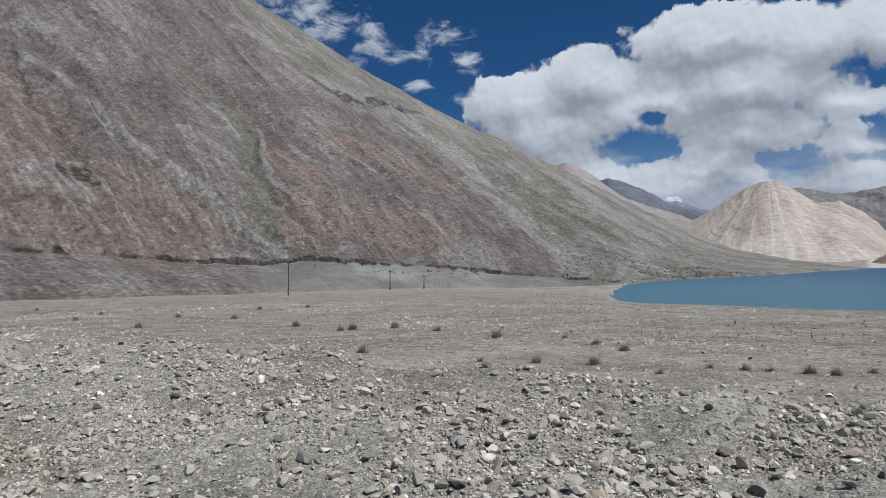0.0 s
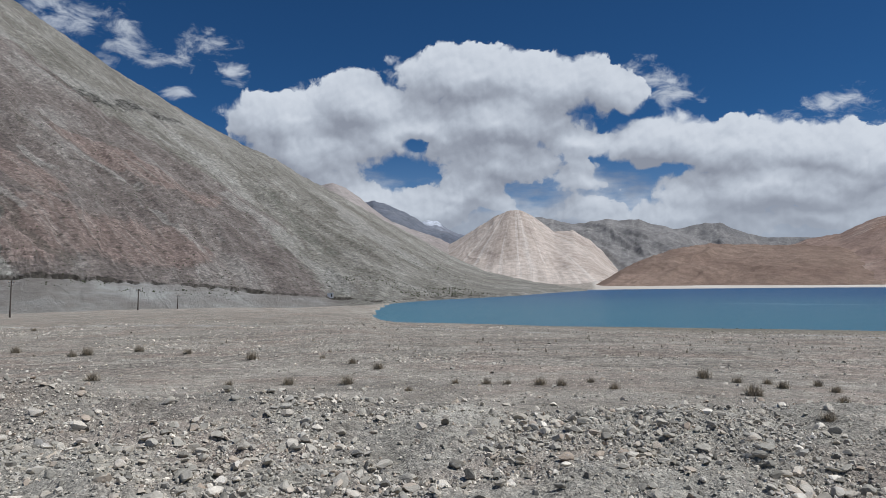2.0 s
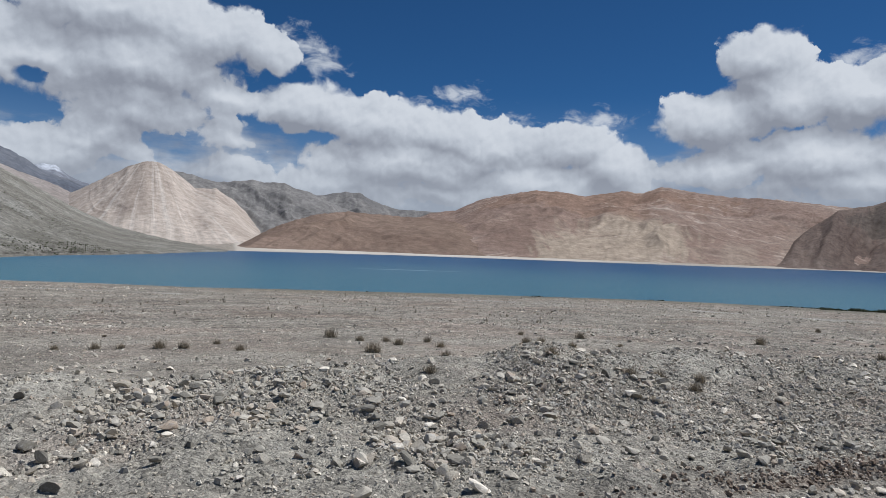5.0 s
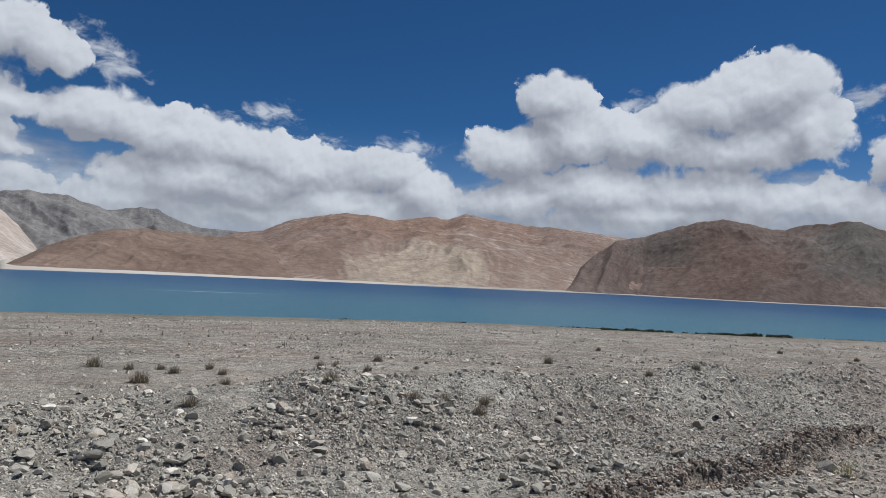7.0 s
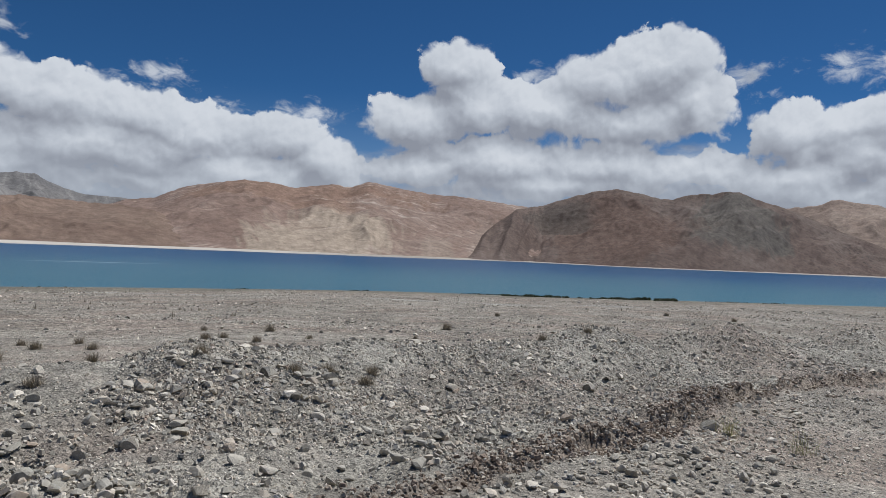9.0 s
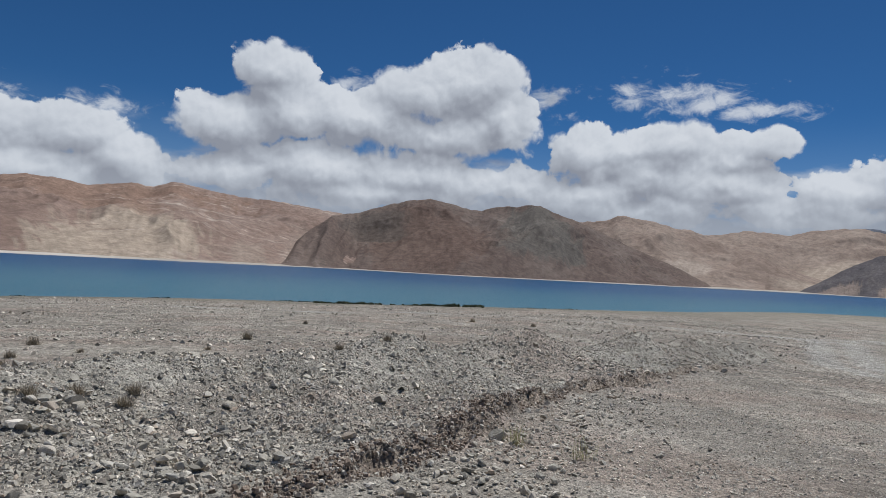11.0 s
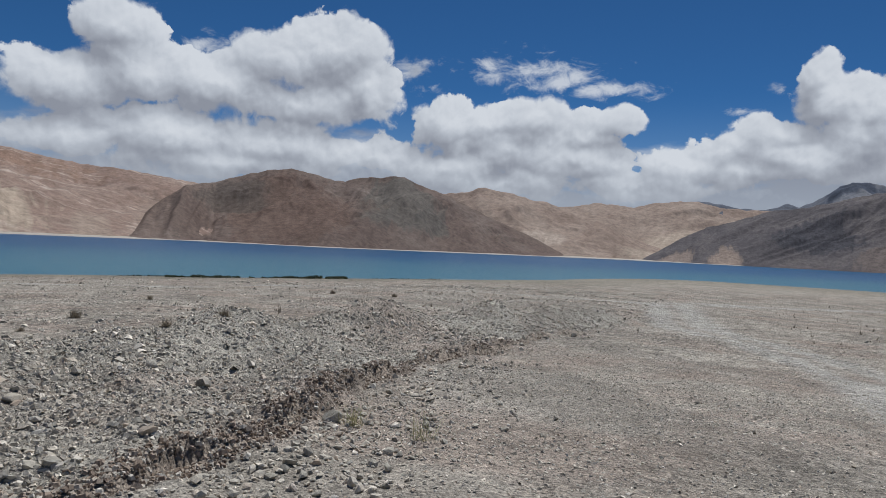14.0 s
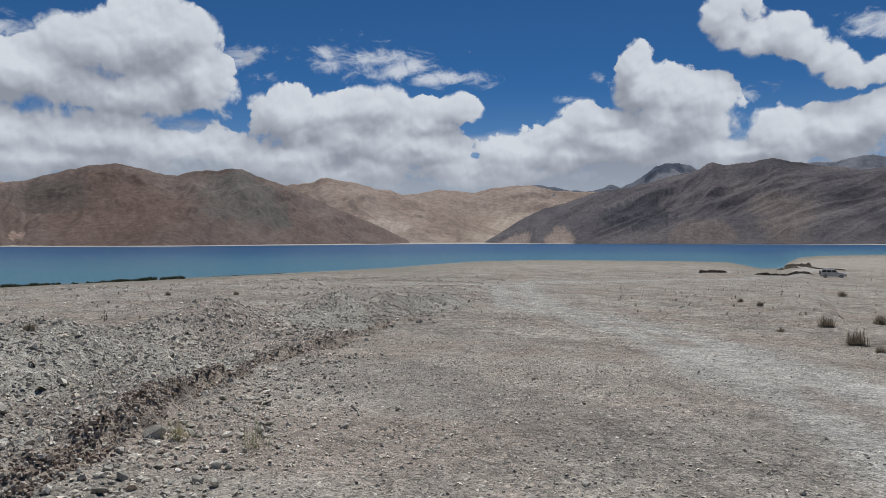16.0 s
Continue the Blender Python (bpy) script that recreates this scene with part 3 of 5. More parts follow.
def scree_material():
    """Steep scree: brown and grey-green ground, pale lobes, dark rills and a crag, all broken up along the fall line."""
    mat, n, bsdf = shader("scree mountainside", 0.95, 0.1)
    p = n.add("ShaderNodeUVMap", uv_map="run").outputs[0]
    obj = n.add("ShaderNodeTexCoord").outputs["Object"]
    sep = n.add("ShaderNodeSeparateXYZ")
    n.put(sep.inputs[0], p)
    bend = n.math("MULTIPLY", n.math("SUBTRACT", n.noise(obj, 0.012, 4.0), 0.5), 60.0)
    fall = n.add("ShaderNodeCombineXYZ")
    n.put(fall.inputs[0], n.math("ADD", bend, n.math("SUBTRACT", sep.outputs[0], n.math("MULTIPLY", sep.outputs[1], 0.63))))
    n.put(fall.inputs[1], sep.outputs[1])
    fall = fall.outputs[0]
    run = n.noise(n.mapping(fall, (1 / 11.0, 1 / 80.0, 1)), 1.0, 7.0, 0.62, 0.7)
    fine = n.noise(n.mapping(fall, (1 / 2.6, 1 / 20.0, 1)), 1.0, 6.0, 0.65, 0.4)
    wob = n.noise(obj, 1 / 40.0, 7.0, 0.62)
    blot = n.noise(n.mapping(fall, (1 / 50.0, 1 / 110.0, 1)), 1.0, 5.0, 0.6, 0.8)
    mixed = n.math("ADD", n.math("MULTIPLY", run, 0.19), n.math("ADD", n.math("MULTIPLY", wob, 0.36), n.math("MULTIPLY", blot, 0.5)))
    thread = n.noise(n.mapping(fall, (1 / 4.5, 1 / 95.0, 1), shift=(11, 2, 0)), 1.0, 6.0, 0.66, 0.35)
    rills = n.noise(n.mapping(fall, (1 / 9.0, 1 / 140.0, 1), shift=(5, 9, 0)), 1.0, 6.0, 0.6, 0.5)
    ragged = n.math("ADD", n.math("MULTIPLY", n.math("SUBTRACT", thread, 0.5), 2.6), n.math("MULTIPLY", n.math("SUBTRACT", wob, 0.5), 1.3))

    def zone(name, low=0.34, high=0.6):
        return n.step(n.math("ADD", n.attr(name), n.math("MULTIPLY", ragged, n.math("SMOOTH_MIN", n.attr(name), 0.75, 0.1))), low, high)

    col = n.ramp(mixed, [(0.42, (0.145, 0.122, 0.109)), (0.53, (0.205, 0.178, 0.16)), (0.64, (0.285, 0.262, 0.237))])
    col = n.mix(n.math("MULTIPLY", zone("brown"), 0.95), col, n.ramp(run, [(0.35, (0.195, 0.15, 0.13)), (0.65, (0.288, 0.226, 0.196))]))
    green = n.ramp(mixed, [(0.42, (0.172, 0.163, 0.137)), (0.52, (0.236, 0.226, 0.194)), (0.64, (0.33, 0.318, 0.28))])
    col = n.mix(n.math("MULTIPLY", zone("green"), 0.9), col, green)
    col = n.mix(n.math("MULTIPLY", n.step(n.math("MULTIPLY", run, n.math("ADD", wob, 0.5)), 0.53, 0.68), 0.28), col, (0.33, 0.318, 0.285))
    col = n.mix(n.math("MULTIPLY", zone("gully", 0.25, 0.6), 0.85), col, (0.185, 0.18, 0.152))
    col = n.mix(n.math("MULTIPLY", zone("pale", 0.3, 0.85), 0.6), col, n.ramp(fine, [(0.35, (0.27, 0.258, 0.23)), (0.65, (0.40, 0.388, 0.352))]))
    col = n.mix(n.math("MULTIPLY", zone("rill", 0.35, 0.8), 0.55), col, (0.125, 0.112, 0.094))
    streaky = n.step(n.noise(obj, 0.011, 4.0, 0.55), 0.4, 0.6)
    col = n.mix(n.math("MULTIPLY", n.math("MULTIPLY", n.step(thread, 0.52, 0.64), streaky), 0.42), col, (0.36, 0.335, 0.295))
    col = n.mix(n.math("MULTIPLY", n.step(rills, 0.45, 0.35), 0.45), col, (0.15, 0.13, 0.112))
    # crag: split dark blocks
    blocks = n.voronoi(obj, 0.22, "DISTANCE_TO_EDGE")
    crag = n.math("MULTIPLY", zone("crag", 0.3, 0.6), n.step(n.noise(obj, 0.14, 5.0, 0.7), 0.44, 0.56))
    col = n.mix(n.math("MULTIPLY", crag, 0.85), col, n.mix(n.step(blocks, 0.02, 0.25), (0.06, 0.058, 0.052), (0.19, 0.187, 0.168)))
    for scale, low, high in ((0.33, 0.72, 1.3), (0.9, 0.6, 1.5)):  # lumps and blocks of scree
        cell = n.add("ShaderNodeSeparateColor")
        n.put(cell.inputs[0], n.voronoi(obj, scale, out="Color"))
        col = n.mix(0.8, col, n.mix(1.0, col, n.ramp(cell.outputs[0], [(0.0, (low, low, low)), (0.25, (0.93, 0.93, 0.93)), (0.75, (1.04, 1.04, 1.04)), (1.0, (high, high, high))]), "MULTIPLY"))
    tufts = n.math("MULTIPLY", n.step(n.voronoi(obj, 0.16), 0.2, 0.1), n.step(n.noise(obj, 0.02, 4.0), 0.46, 0.6))
    col = n.mix(n.math("MULTIPLY", tufts, 0.75), col, (0.07, 0.064, 0.05))
    grain = n.noise(obj, 0.45, 8.0, 0.78)
    col = n.mix(1.0, col, n.ramp(grain, [(0.36, (0.72, 0.72, 0.72)), (0.64, (1.32, 1.29, 1.25))]), "MULTIPLY")
    col = n.mix(n.math("MULTIPLY", n.attr("terrace"), 0.75), col, n.ramp(wob, [(0.36, (0.22, 0.198, 0.173)), (0.5, (0.32, 0.305, 0.273)), (0.64, (0.46, 0.455, 0.42))]))
    # the step's band: dark earth, with its overhang's shade put into the colour
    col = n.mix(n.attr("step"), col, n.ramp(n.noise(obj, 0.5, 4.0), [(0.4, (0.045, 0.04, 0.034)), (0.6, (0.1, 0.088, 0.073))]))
    n.put(bsdf.inputs["Base Color"], col)
    h = n.math("ADD", n.math("MULTIPLY", run, 0.9), n.math("ADD", n.math("MULTIPLY", wob, 1.2), n.math("MULTIPLY", grain, 0.8)))
    bump(n, bsdf, n.math("ADD", h, n.math("MULTIPLY", n.math("MULTIPLY", crag, n.step(blocks, 0.0, 0.3)), 1.2)), 1.0, 2.0)
    return mat


M_BIG = scree_material()
M_TAN = rock_material("pale sandy mountain", [(0.29, 0.236, 0.196), (0.435, 0.364, 0.306), (0.545, 0.47, 0.405)], (17.0, 600.0), 240.0, 4.0, apex=(-812.0, 760.0), wash=(0.66, 0.605, 0.54, 0.5), patches=[(-25, 0.12, 9, 0.24, (0.52, 0.445, 0.38), 0.85)])
M_ROSE = rock_material("far dusty rock", [(0.24, 0.205, 0.185), (0.31, 0.27, 0.245), (0.38, 0.34, 0.31)], (60.0, 400.0), 260.0, 5.0)
M_GREY = rock_material("grey rock mountain", [(0.13, 0.125, 0.125), (0.20, 0.19, 0.18), (0.27, 0.255, 0.24)], (60.0, 400.0), 260.0, 6.0, wash=(0.33, 0.315, 0.29, 0.4))
M_BROWN = rock_material("brown earth hills", [(0.205, 0.14, 0.11), (0.275, 0.195, 0.155), (0.345, 0.262, 0.212)], (60.0, 300.0), 240.0, 5.0, fold=(-2150.0, 0.0009, 22.0, (0.49, 0.405, 0.335), 0.75),
                        patches=[(-62.4, 0.1, 6.2, 0.4, (0.42, 0.34, 0.26), 0.9), (-71.5, 0.12, 1.6, 0.2, (0.36, 0.287, 0.225), 0.6), (-62, 0.75, 9, 0.3, (0.27, 0.175, 0.125), 0.7), (-75.5, 0.3, 1.5, 0.3, (0.36, 0.285, 0.23), 0.5)])
M_EARTH = rock_material("low brown hill", [(0.17, 0.115, 0.088), (0.225, 0.16, 0.122), (0.29, 0.215, 0.165)], (70.0, 300.0), 240.0, 4.0, patches=[(-34, 0.25, 3, 0.3, (0.30, 0.215, 0.165), 0.6)])
M_UMBER = rock_material("dark brown hills", [(0.12, 0.086, 0.072), (0.165, 0.122, 0.101), (0.215, 0.172, 0.145)], (50.0, 260.0), 200.0, 6.0, specks=0.055,
                        patches=[(-94.5, 0.55, 3.8, 0.34, (0.14, 0.132, 0.115), 0.7), (-85, 0.5, 6, 0.4, (0.16, 0.105, 0.08), 0.6), (-81, 0.75, 3, 0.25, (0.11, 0.095, 0.08), 0.6), (-75, 0.35, 2.6, 0.5, (0.22, 0.17, 0.14), 0.3)])
# cloud shadow is painted in: darker rock throughout, darkest patch at azimuth -127
M_SLATE_SHADED = rock_material("slate range in cloud shade", [(0.07, 0.064, 0.068), (0.112, 0.1, 0.102), (0.165, 0.144, 0.135)], (45.0, 260.0), 170.0, 5.0,
                        patches=[(-116.8, 0.2, 1.2, 0.3, (0.28, 0.22, 0.18), 0.8), (-120.7, 0.16, 1.4, 0.24, (0.29, 0.225, 0.18), 0.85), (-131, 0.1, 2.2, 0.18, (0.21, 0.165, 0.14), 0.6), (-137, 0.28, 2.6, 0.3, (0.2, 0.16, 0.135), 0.55), (-127, 0.5, 2.5, 0.3, (0.055, 0.055, 0.065), 0.8)])
M_DUN = rock_material("dun valley hills", [(0.22, 0.16, 0.125), (0.29, 0.22, 0.175), (0.38, 0.305, 0.245)], (70.0, 400.0), 320.0, 5.0, patches=[(-116.5, 0.3, 4, 0.4, (0.44, 0.36, 0.28), 0.7), (-106, 0.3, 2, 0.2, (0.45, 0.37, 0.30), 0.7)])
M_FAR = rock_material("far blue rock", [(0.09, 0.10, 0.125), (0.13, 0.14, 0.165), (0.19, 0.195, 0.21)], (90.0, 400.0), 400.0, 5.0, patches=[(-128.8, 0.88, 2.2, 0.16, (0.05, 0.062, 0.09), 0.9)])
M_SNOW = rock_material("snowy rock", [(0.12, 0.135, 0.16), (0.2, 0.21, 0.24), (0.32, 0.335, 0.36)], (90.0, 400.0), 400.0, 5.0, patches=[(-18.3, 1.0, 0.8, 0.09, (0.62, 0.65, 0.7), 0.8)])

# ---- ground: one sheet to the horizon ----
CX, CY = 2.0, 0.2
cols_az = np.concatenate([np.arange(64, -150, -0.4), np.arange(-150, -296, -2.0)])
rings = np.concatenate([[0.05], np.geomspace(0.6, 3.4, 10), np.geomspace(3.5, 26, 330), np.geomspace(26.4, 75, 90), np.geomspace(78, 700, 75), np.geomspace(712, 2150, 70), np.geomspace(2300, 4800, 8)])
hx, hy = heading(cols_az)
gx, gy = CX + rings[:, None] * hx, CY + rings[:, None] * hy
gz = ground_height(gx, gy)
gr, ga = np.hypot(gx, gy), np.degrees(np.arctan2(-gx, gy))
rubble = np.where(gr < 75, rubble_zone(gx, gy), 0)
track = np.zeros(gr.shape)
for line in TRACKS:
    d, _, v = to_line(gx, gy, line)
    lane = np.abs(d - 0.62 * v[..., 0]) + (fbm(gx * 0.5, gy * 0.5, 3, 77) - 0.5) * 0.9
    track = np.maximum(track, ease(lane, v[..., 0] * 0.75, v[..., 0] * 0.2) * 0.8)
d, side, v = to_line(gx, gy, EDGE)
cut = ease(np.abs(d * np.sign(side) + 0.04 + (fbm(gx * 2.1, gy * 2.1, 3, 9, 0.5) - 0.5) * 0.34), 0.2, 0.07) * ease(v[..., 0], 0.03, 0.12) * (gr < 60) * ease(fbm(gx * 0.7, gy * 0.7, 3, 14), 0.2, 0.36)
# dark earth near the walk's start; a hollow's shade is put into this colour
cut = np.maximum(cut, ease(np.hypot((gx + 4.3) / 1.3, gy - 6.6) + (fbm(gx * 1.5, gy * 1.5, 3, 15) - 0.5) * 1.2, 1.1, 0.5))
nears, fars = along(ga, NEAR_SHORE), along(ga, FAR_SHORE)
lakeside = (ga < -13.6)
shore = ease(nears - gr, 62 + 110 * ease(ga, -98, -112), 25) * lakeside * ease(ga, -20, -34) * (gr < nears + 30) * 0.9
beach = ((gr > fars - 25) & (ga < -31.5)) * (0.35 + 0.55 * ease(ga, -66, -58))
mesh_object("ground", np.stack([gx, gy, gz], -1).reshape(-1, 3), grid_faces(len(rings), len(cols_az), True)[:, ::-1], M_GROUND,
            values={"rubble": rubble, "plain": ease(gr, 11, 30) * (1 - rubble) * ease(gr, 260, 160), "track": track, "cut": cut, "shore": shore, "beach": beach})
tagged(bpy.data.objects["ground"], "grey-brown stony gravel plain sloping down to the lake", "ground", kind="structure")

# ---- lake ----
laz, lr = np.arange(-13.0, -156, -0.5), np.concatenate([np.geomspace(110, 2400, 60)])
wx, wy = heading(laz)
lx, ly = lr[:, None] * wx, lr[:, None] * wy
deep = ease(lr[:, None] - along(laz, NEAR_SHORE), 0, 420) * np.ones(lx.shape)
lake = mesh_object("water", np.stack([lx, ly, np.full(lx.shape, LAKE)], -1).reshape(-1, 3), grid_faces(len(lr), len(laz))[:, ::-1], M_WATER, values={"deep": deep})
tagged(lake, "wide calm blue lake with a turquoise near edge", "lake", kind="structure")


# ---- mountains ----
def mountain(name, label, ridge, foot, crest, material, step=0.12, ribs=0.1, rib_width=60.0, bulge=1.0, seed=0, rows=70, lean=0.0, plan=0.8, scarp=None, category="mountain", slant=0.0, zones=None):
    """A range seen across the plain. ridge: azimuth and elevation of the skyline from the first eye; foot, crest: distance
    (or a table) of its foot and of its ridge; ribs: depth of the gullies as a share of the height; bulge: below 1 the slope is
    concave; plan: share of the relief that is laid out in plan, the rest runs down the fall line; scarp: elevations of an eroded step."""
    lo, hi = min(a for a, _ in ridge), max(a for a, _ in ridge)
    az = np.arange(lo, hi + step / 2, step)
    r0 = along(az, foot) if isinstance(foot, list) else np.full(az.shape, float(foot))
    r1 = along(az, crest) if isinstance(crest, list) else np.full(az.shape, float(crest))
    r1 = np.maximum(r1, r0 + 30)
    rise = along(az, ridge) + (fbm(az * 2.3, az * 0, 4, seed + 3) - 0.5) * 0.14
    top = EYE + r1 * np.tan(np.radians(rise))
    kernel = np.exp(-np.linspace(-2, 2, max(3, int(1.8 / step) | 1)) ** 2)
    pad_ = len(kernel) // 2
    even = np.convolve(np.pad(top, pad_, mode="edge"), kernel / kernel.sum(), "valid")
    base = np.full(az.shape, LAKE - 3.0)
    s = np.concatenate([np.linspace(0, 1, rows), 1 + np.linspace(0.03, 0.6, 8)])[:, None]
    if scarp:
        s = np.unique(np.concatenate([s[:, 0], np.linspace(0, 0.17, 70)]))[:, None]
    r = r0 + (r1 - r0) * s
    up = np.where(s <= 1, np.clip(s, 0, 1) ** (1 / bulge), 1 - (s - 1) * 1.4)
    exact, top = top, even  # the body of the slope is even; the skyline's own notches show near the crest
    height = np.maximum(top - base, 0.5)
    ux = np.radians(az) * r1
    x, y = heading(az)
    px, py = r * x, r * y
    v = s * np.hypot(r1 - r0, height)
    uf = ux - lean * v
    warp = (fbm(uf / rib_width / 2.3, v / rib_width / 3, 3, seed + 8) - 0.5) * 1.6
    g = fbm(uf / rib_width + warp, v / rib_width / 7 + 5, 5, seed, 0.52, True)
    wide = 2.6 * rib_width
    wx = (fbm(px / wide, py / wide, 3, seed + 30) - 0.5) * 1.2
    spur = fbm(uf / wide + wx, r / (2.3 * wide) - wx, 6, seed + 20, 0.48, True)
    env = np.clip(s, 0, 1) ** 0.8 * np.clip(1 - s, 0, 1) ** 0.6 * 1.7 * (s <= 1)
    z = base + height * up + height * ribs * env * (1.9 * plan * (spur - 0.62) + 1.6 * (1 - plan) * (g - 0.62))
    z = z + (exact - even) * np.clip(s, 0, 1) ** 5
    if scarp:
        rs = r0 + 22 + 38 * ease(az, -16, -10)
        zs = np.maximum(EYE + rs * np.tan(np.radians(along(az, scarp))), LAKE + 1.6)
        drop = 1.15 * np.clip(3.4 * fbm(az * 0.8, az * 0, 4, 91) - 0.95, 0.3, 1.2) * (0.4 + 0.6 * ease(az, -15, -11)) * (1 - 0.45 * ease(az, 17, 27)) * ease(az, -31, -27)
        ragged = rs + (fbm(az * 1.1, az * 0, 5, 92) - 0.5) * 6
        rise_ = np.clip((r - r0) / (rs - r0), 0, 1)
        low = base + (zs - base) * rise_ ** 0.75 - drop * rise_ ** 6
        k = np.clip((r - rs) / (r1 - rs), 0, 1)
        high = zs + (top - zs) * k + (exact - even) * k ** 5 + height * ribs * env * (1.9 * plan * (spur - 0.62) + 1.6 * (1 - plan) * (g - 0.62)) * ease(k, 0, 0.06)
        z = np.where(s > 1, z, np.where(r < ragged, low, high))
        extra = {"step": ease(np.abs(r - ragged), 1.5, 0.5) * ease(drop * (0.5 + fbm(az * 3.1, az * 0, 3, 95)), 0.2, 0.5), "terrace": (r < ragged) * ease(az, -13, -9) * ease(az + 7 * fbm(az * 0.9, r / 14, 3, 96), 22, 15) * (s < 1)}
        # zones of ground, laid out along lines of azimuth and height share
        mx, my = np.broadcast_to(az, r.shape) * 7.5, np.broadcast_to(s, r.shape) * 470
        for name_, lines in zones.items():
            k1, k2 = fbm(mx / 30, my / 30, 4, 120) - 0.5, fbm(mx / 30, my / 30, 4, 130) - 0.5
            best = np.zeros(r.shape)
            for width, line in lines:
                d = to_line(mx + 22 * k1, my + 22 * k2, [(a * 7.5, c * 470, 0) for a, c in line])[0]
                best = np.maximum(best, ease(d, width * 1.5, width * 0.25))
            extra[name_] = best
        d, side, _ = to_line(mx + 60 * (fbm(mx / 60, my / 60, 4, 140) - 0.5), my, [(a * 7.5, c * 470, 0) for a, c in SCREE_EDGE])
        extra["green"] = ease(d * -side, -14, 22)
        z = z - (3.0 * extra["gully"] + 1.0 * extra["rill"]) * ease(r - ragged, 6, 20)
    extra = extra if scarp else None
    uv = np.stack([np.broadcast_to(ux, r.shape), v], -1)
    if not scarp:  # nothing on the slope stands above the skyline
        z = np.where(s < 1, np.minimum(z, EYE + r * np.tan(np.radians(rise - 0.35 * (1 - s)))), z)
    place = np.stack([np.broadcast_to(az - slant * s, r.shape), np.broadcast_to(s, r.shape)], -1)
    ob = mesh_object(name, np.stack([px, py, z], -1).reshape(-1, 3), grid_faces(len(s), len(az)), material, uv=uv.reshape(-1, 2), place=place.reshape(-1, 2), values=extra)
    return tagged(ob, label, category)


BIG_RIDGE = [(46, 30), (32, 28.3), (22, 24.2), (15.2, 20.6), (11.9, 18.9), (8.3, 16.9), (6.5, 15.8), (3.7, 14.4), (-0.2, 12.3), (-3.3, 10.8), (-5.6, 9.9), (-7.9, 8.5), (-10.1, 7.4), (-12.4, 6.2), (-14.5, 5.0),
             (-16.7, 3.9), (-18.8, 2.7), (-20.8, 1.66), (-22.8, 0.83), (-24.8, 0.32), (-26.7, -0.09), (-29.2, -0.45), (-31, -0.75)]
BIG_FOOT = [(46, 208), (30, 215), (0, 235), (-9, 250), (-12, 257), (-13.6, 268), (-14.2, 277), (-14.9, 297), (-16.7, 328), (-19.6, 368), (-22.7, 403), (-25.8, 462), (-28.5, 566), (-31, 670)]
SCARP = [(46, 2.3), (32.6, 1.56), (25.4, 1.03), (19.5, 0.62), (13.9, 0.32), (10.8, 0.7), (3.9, 0.03), (0.2, -0.12), (-3.1, -0.54), (-5.4, -0.81), (-8.1, -1.08), (-10, -1.2), (-12.7, -1.45), (-14, -1.7), (-31, -2)]
SCREE_EDGE = [(26, 1.1), (8.4, 0.64), (-2.8, 0.46), (-9.7, 0.15), (-10.6, 0)]
ZONES = {
    "gully": [(8, [(19.6, 0.52), (17.5, 0.44), (16.1, 0.35), (15.7, 0.27), (14.8, 0.21), (13.8, 0.14)]), (5, [(20.9, 0.22), (17.6, 0.19), (14.5, 0.14)]), (6, [(-4, 0.62), (-9.5, 0.3)])],
    "rill": [(2.2, [(26.3, 0.33), (24.7, 0.28), (20.9, 0.22), (17.6, 0.19), (14.5, 0.15)]), (2, [(31.3, 0.39), (30.3, 0.33), (25.3, 0.21), (23.6, 0.17)]), (2, [(27.9, 0.55), (23.8, 0.49), (19.7, 0.44)]),
             (2.4, [(15.2, 0.42), (15.3, 0.28), (12.5, 0.2), (9.2, 0.14)]), (1.5, [(14.4, 0.49), (10.5, 0.4), (3.8, 0.36)]), (1.5, [(34, 0.2), (30.3, 0.19), (26.6, 0.18)])],
    "pale": [(8, [(26.1, 0.33), (24.7, 0.29), (22.4, 0.26)]), (6, [(20.9, 0.24), (18.8, 0.22), (17, 0.19)]), (8, [(15.7, 0.17), (12.5, 0.13)]), (3, [(24.1, 0.5), (19.4, 0.42), (16.6, 0.36)]), (4, [(20.3, 0.34), (16.9, 0.28)]),
             (10, [(32.1, 0.43), (29.8, 0.45)]), (7, [(16.8, 0.75), (12.4, 0.76)]), (5, [(12.7, 0.67), (9.1, 0.63)]), (2.5, [(15, 0.41), (14.4, 0.27), (12.8, 0.23)]), (4, [(11.5, 0.37), (9.5, 0.33)]), (4, [(30.3, 0.37), (28, 0.35)]),
             (4, [(27.7, 0.24), (23.9, 0.18)]), (8, [(31.1, 0.22), (27.5, 0.19)]), (4, [(3.8, 0.28), (0.4, 0.2)]), (13, [(9.7, 0.71), (0.3, 0.83)]), (4, [(4.1, 0.61), (-0.1, 0.61)]), (3, [(8.5, 0.41), (4.5, 0.36)]),
             (8, [(-1.7, 0.44), (-6.1, 0.29), (-11.7, 0.12)]), (11, [(-10.5, 0.78), (-16.8, 0.35)]), (7, [(3.3, 0.78), (-2.8, 0.49)])],
    "brown": [(34, [(34.9, 0.21), (29.6, 0.2), (21.8, 0.16)]), (26, [(12.8, 0.2), (7.5, 0.2), (2.5, 0.19)]), (20, [(32.6, 0.33), (29.6, 0.27)]), (15, [(12.5, 0.32), (11.2, 0.29)]), (12, [(9, 0.45), (0, 0.38)]), (12, [(-19.6, 0.6), (-24, 0.4)])],
    "crag": [(9, [(9.4, 0.68), (6.7, 0.71), (2.3, 0.81)]), (6, [(28.8, 0.22), (27.2, 0.22)])],
}
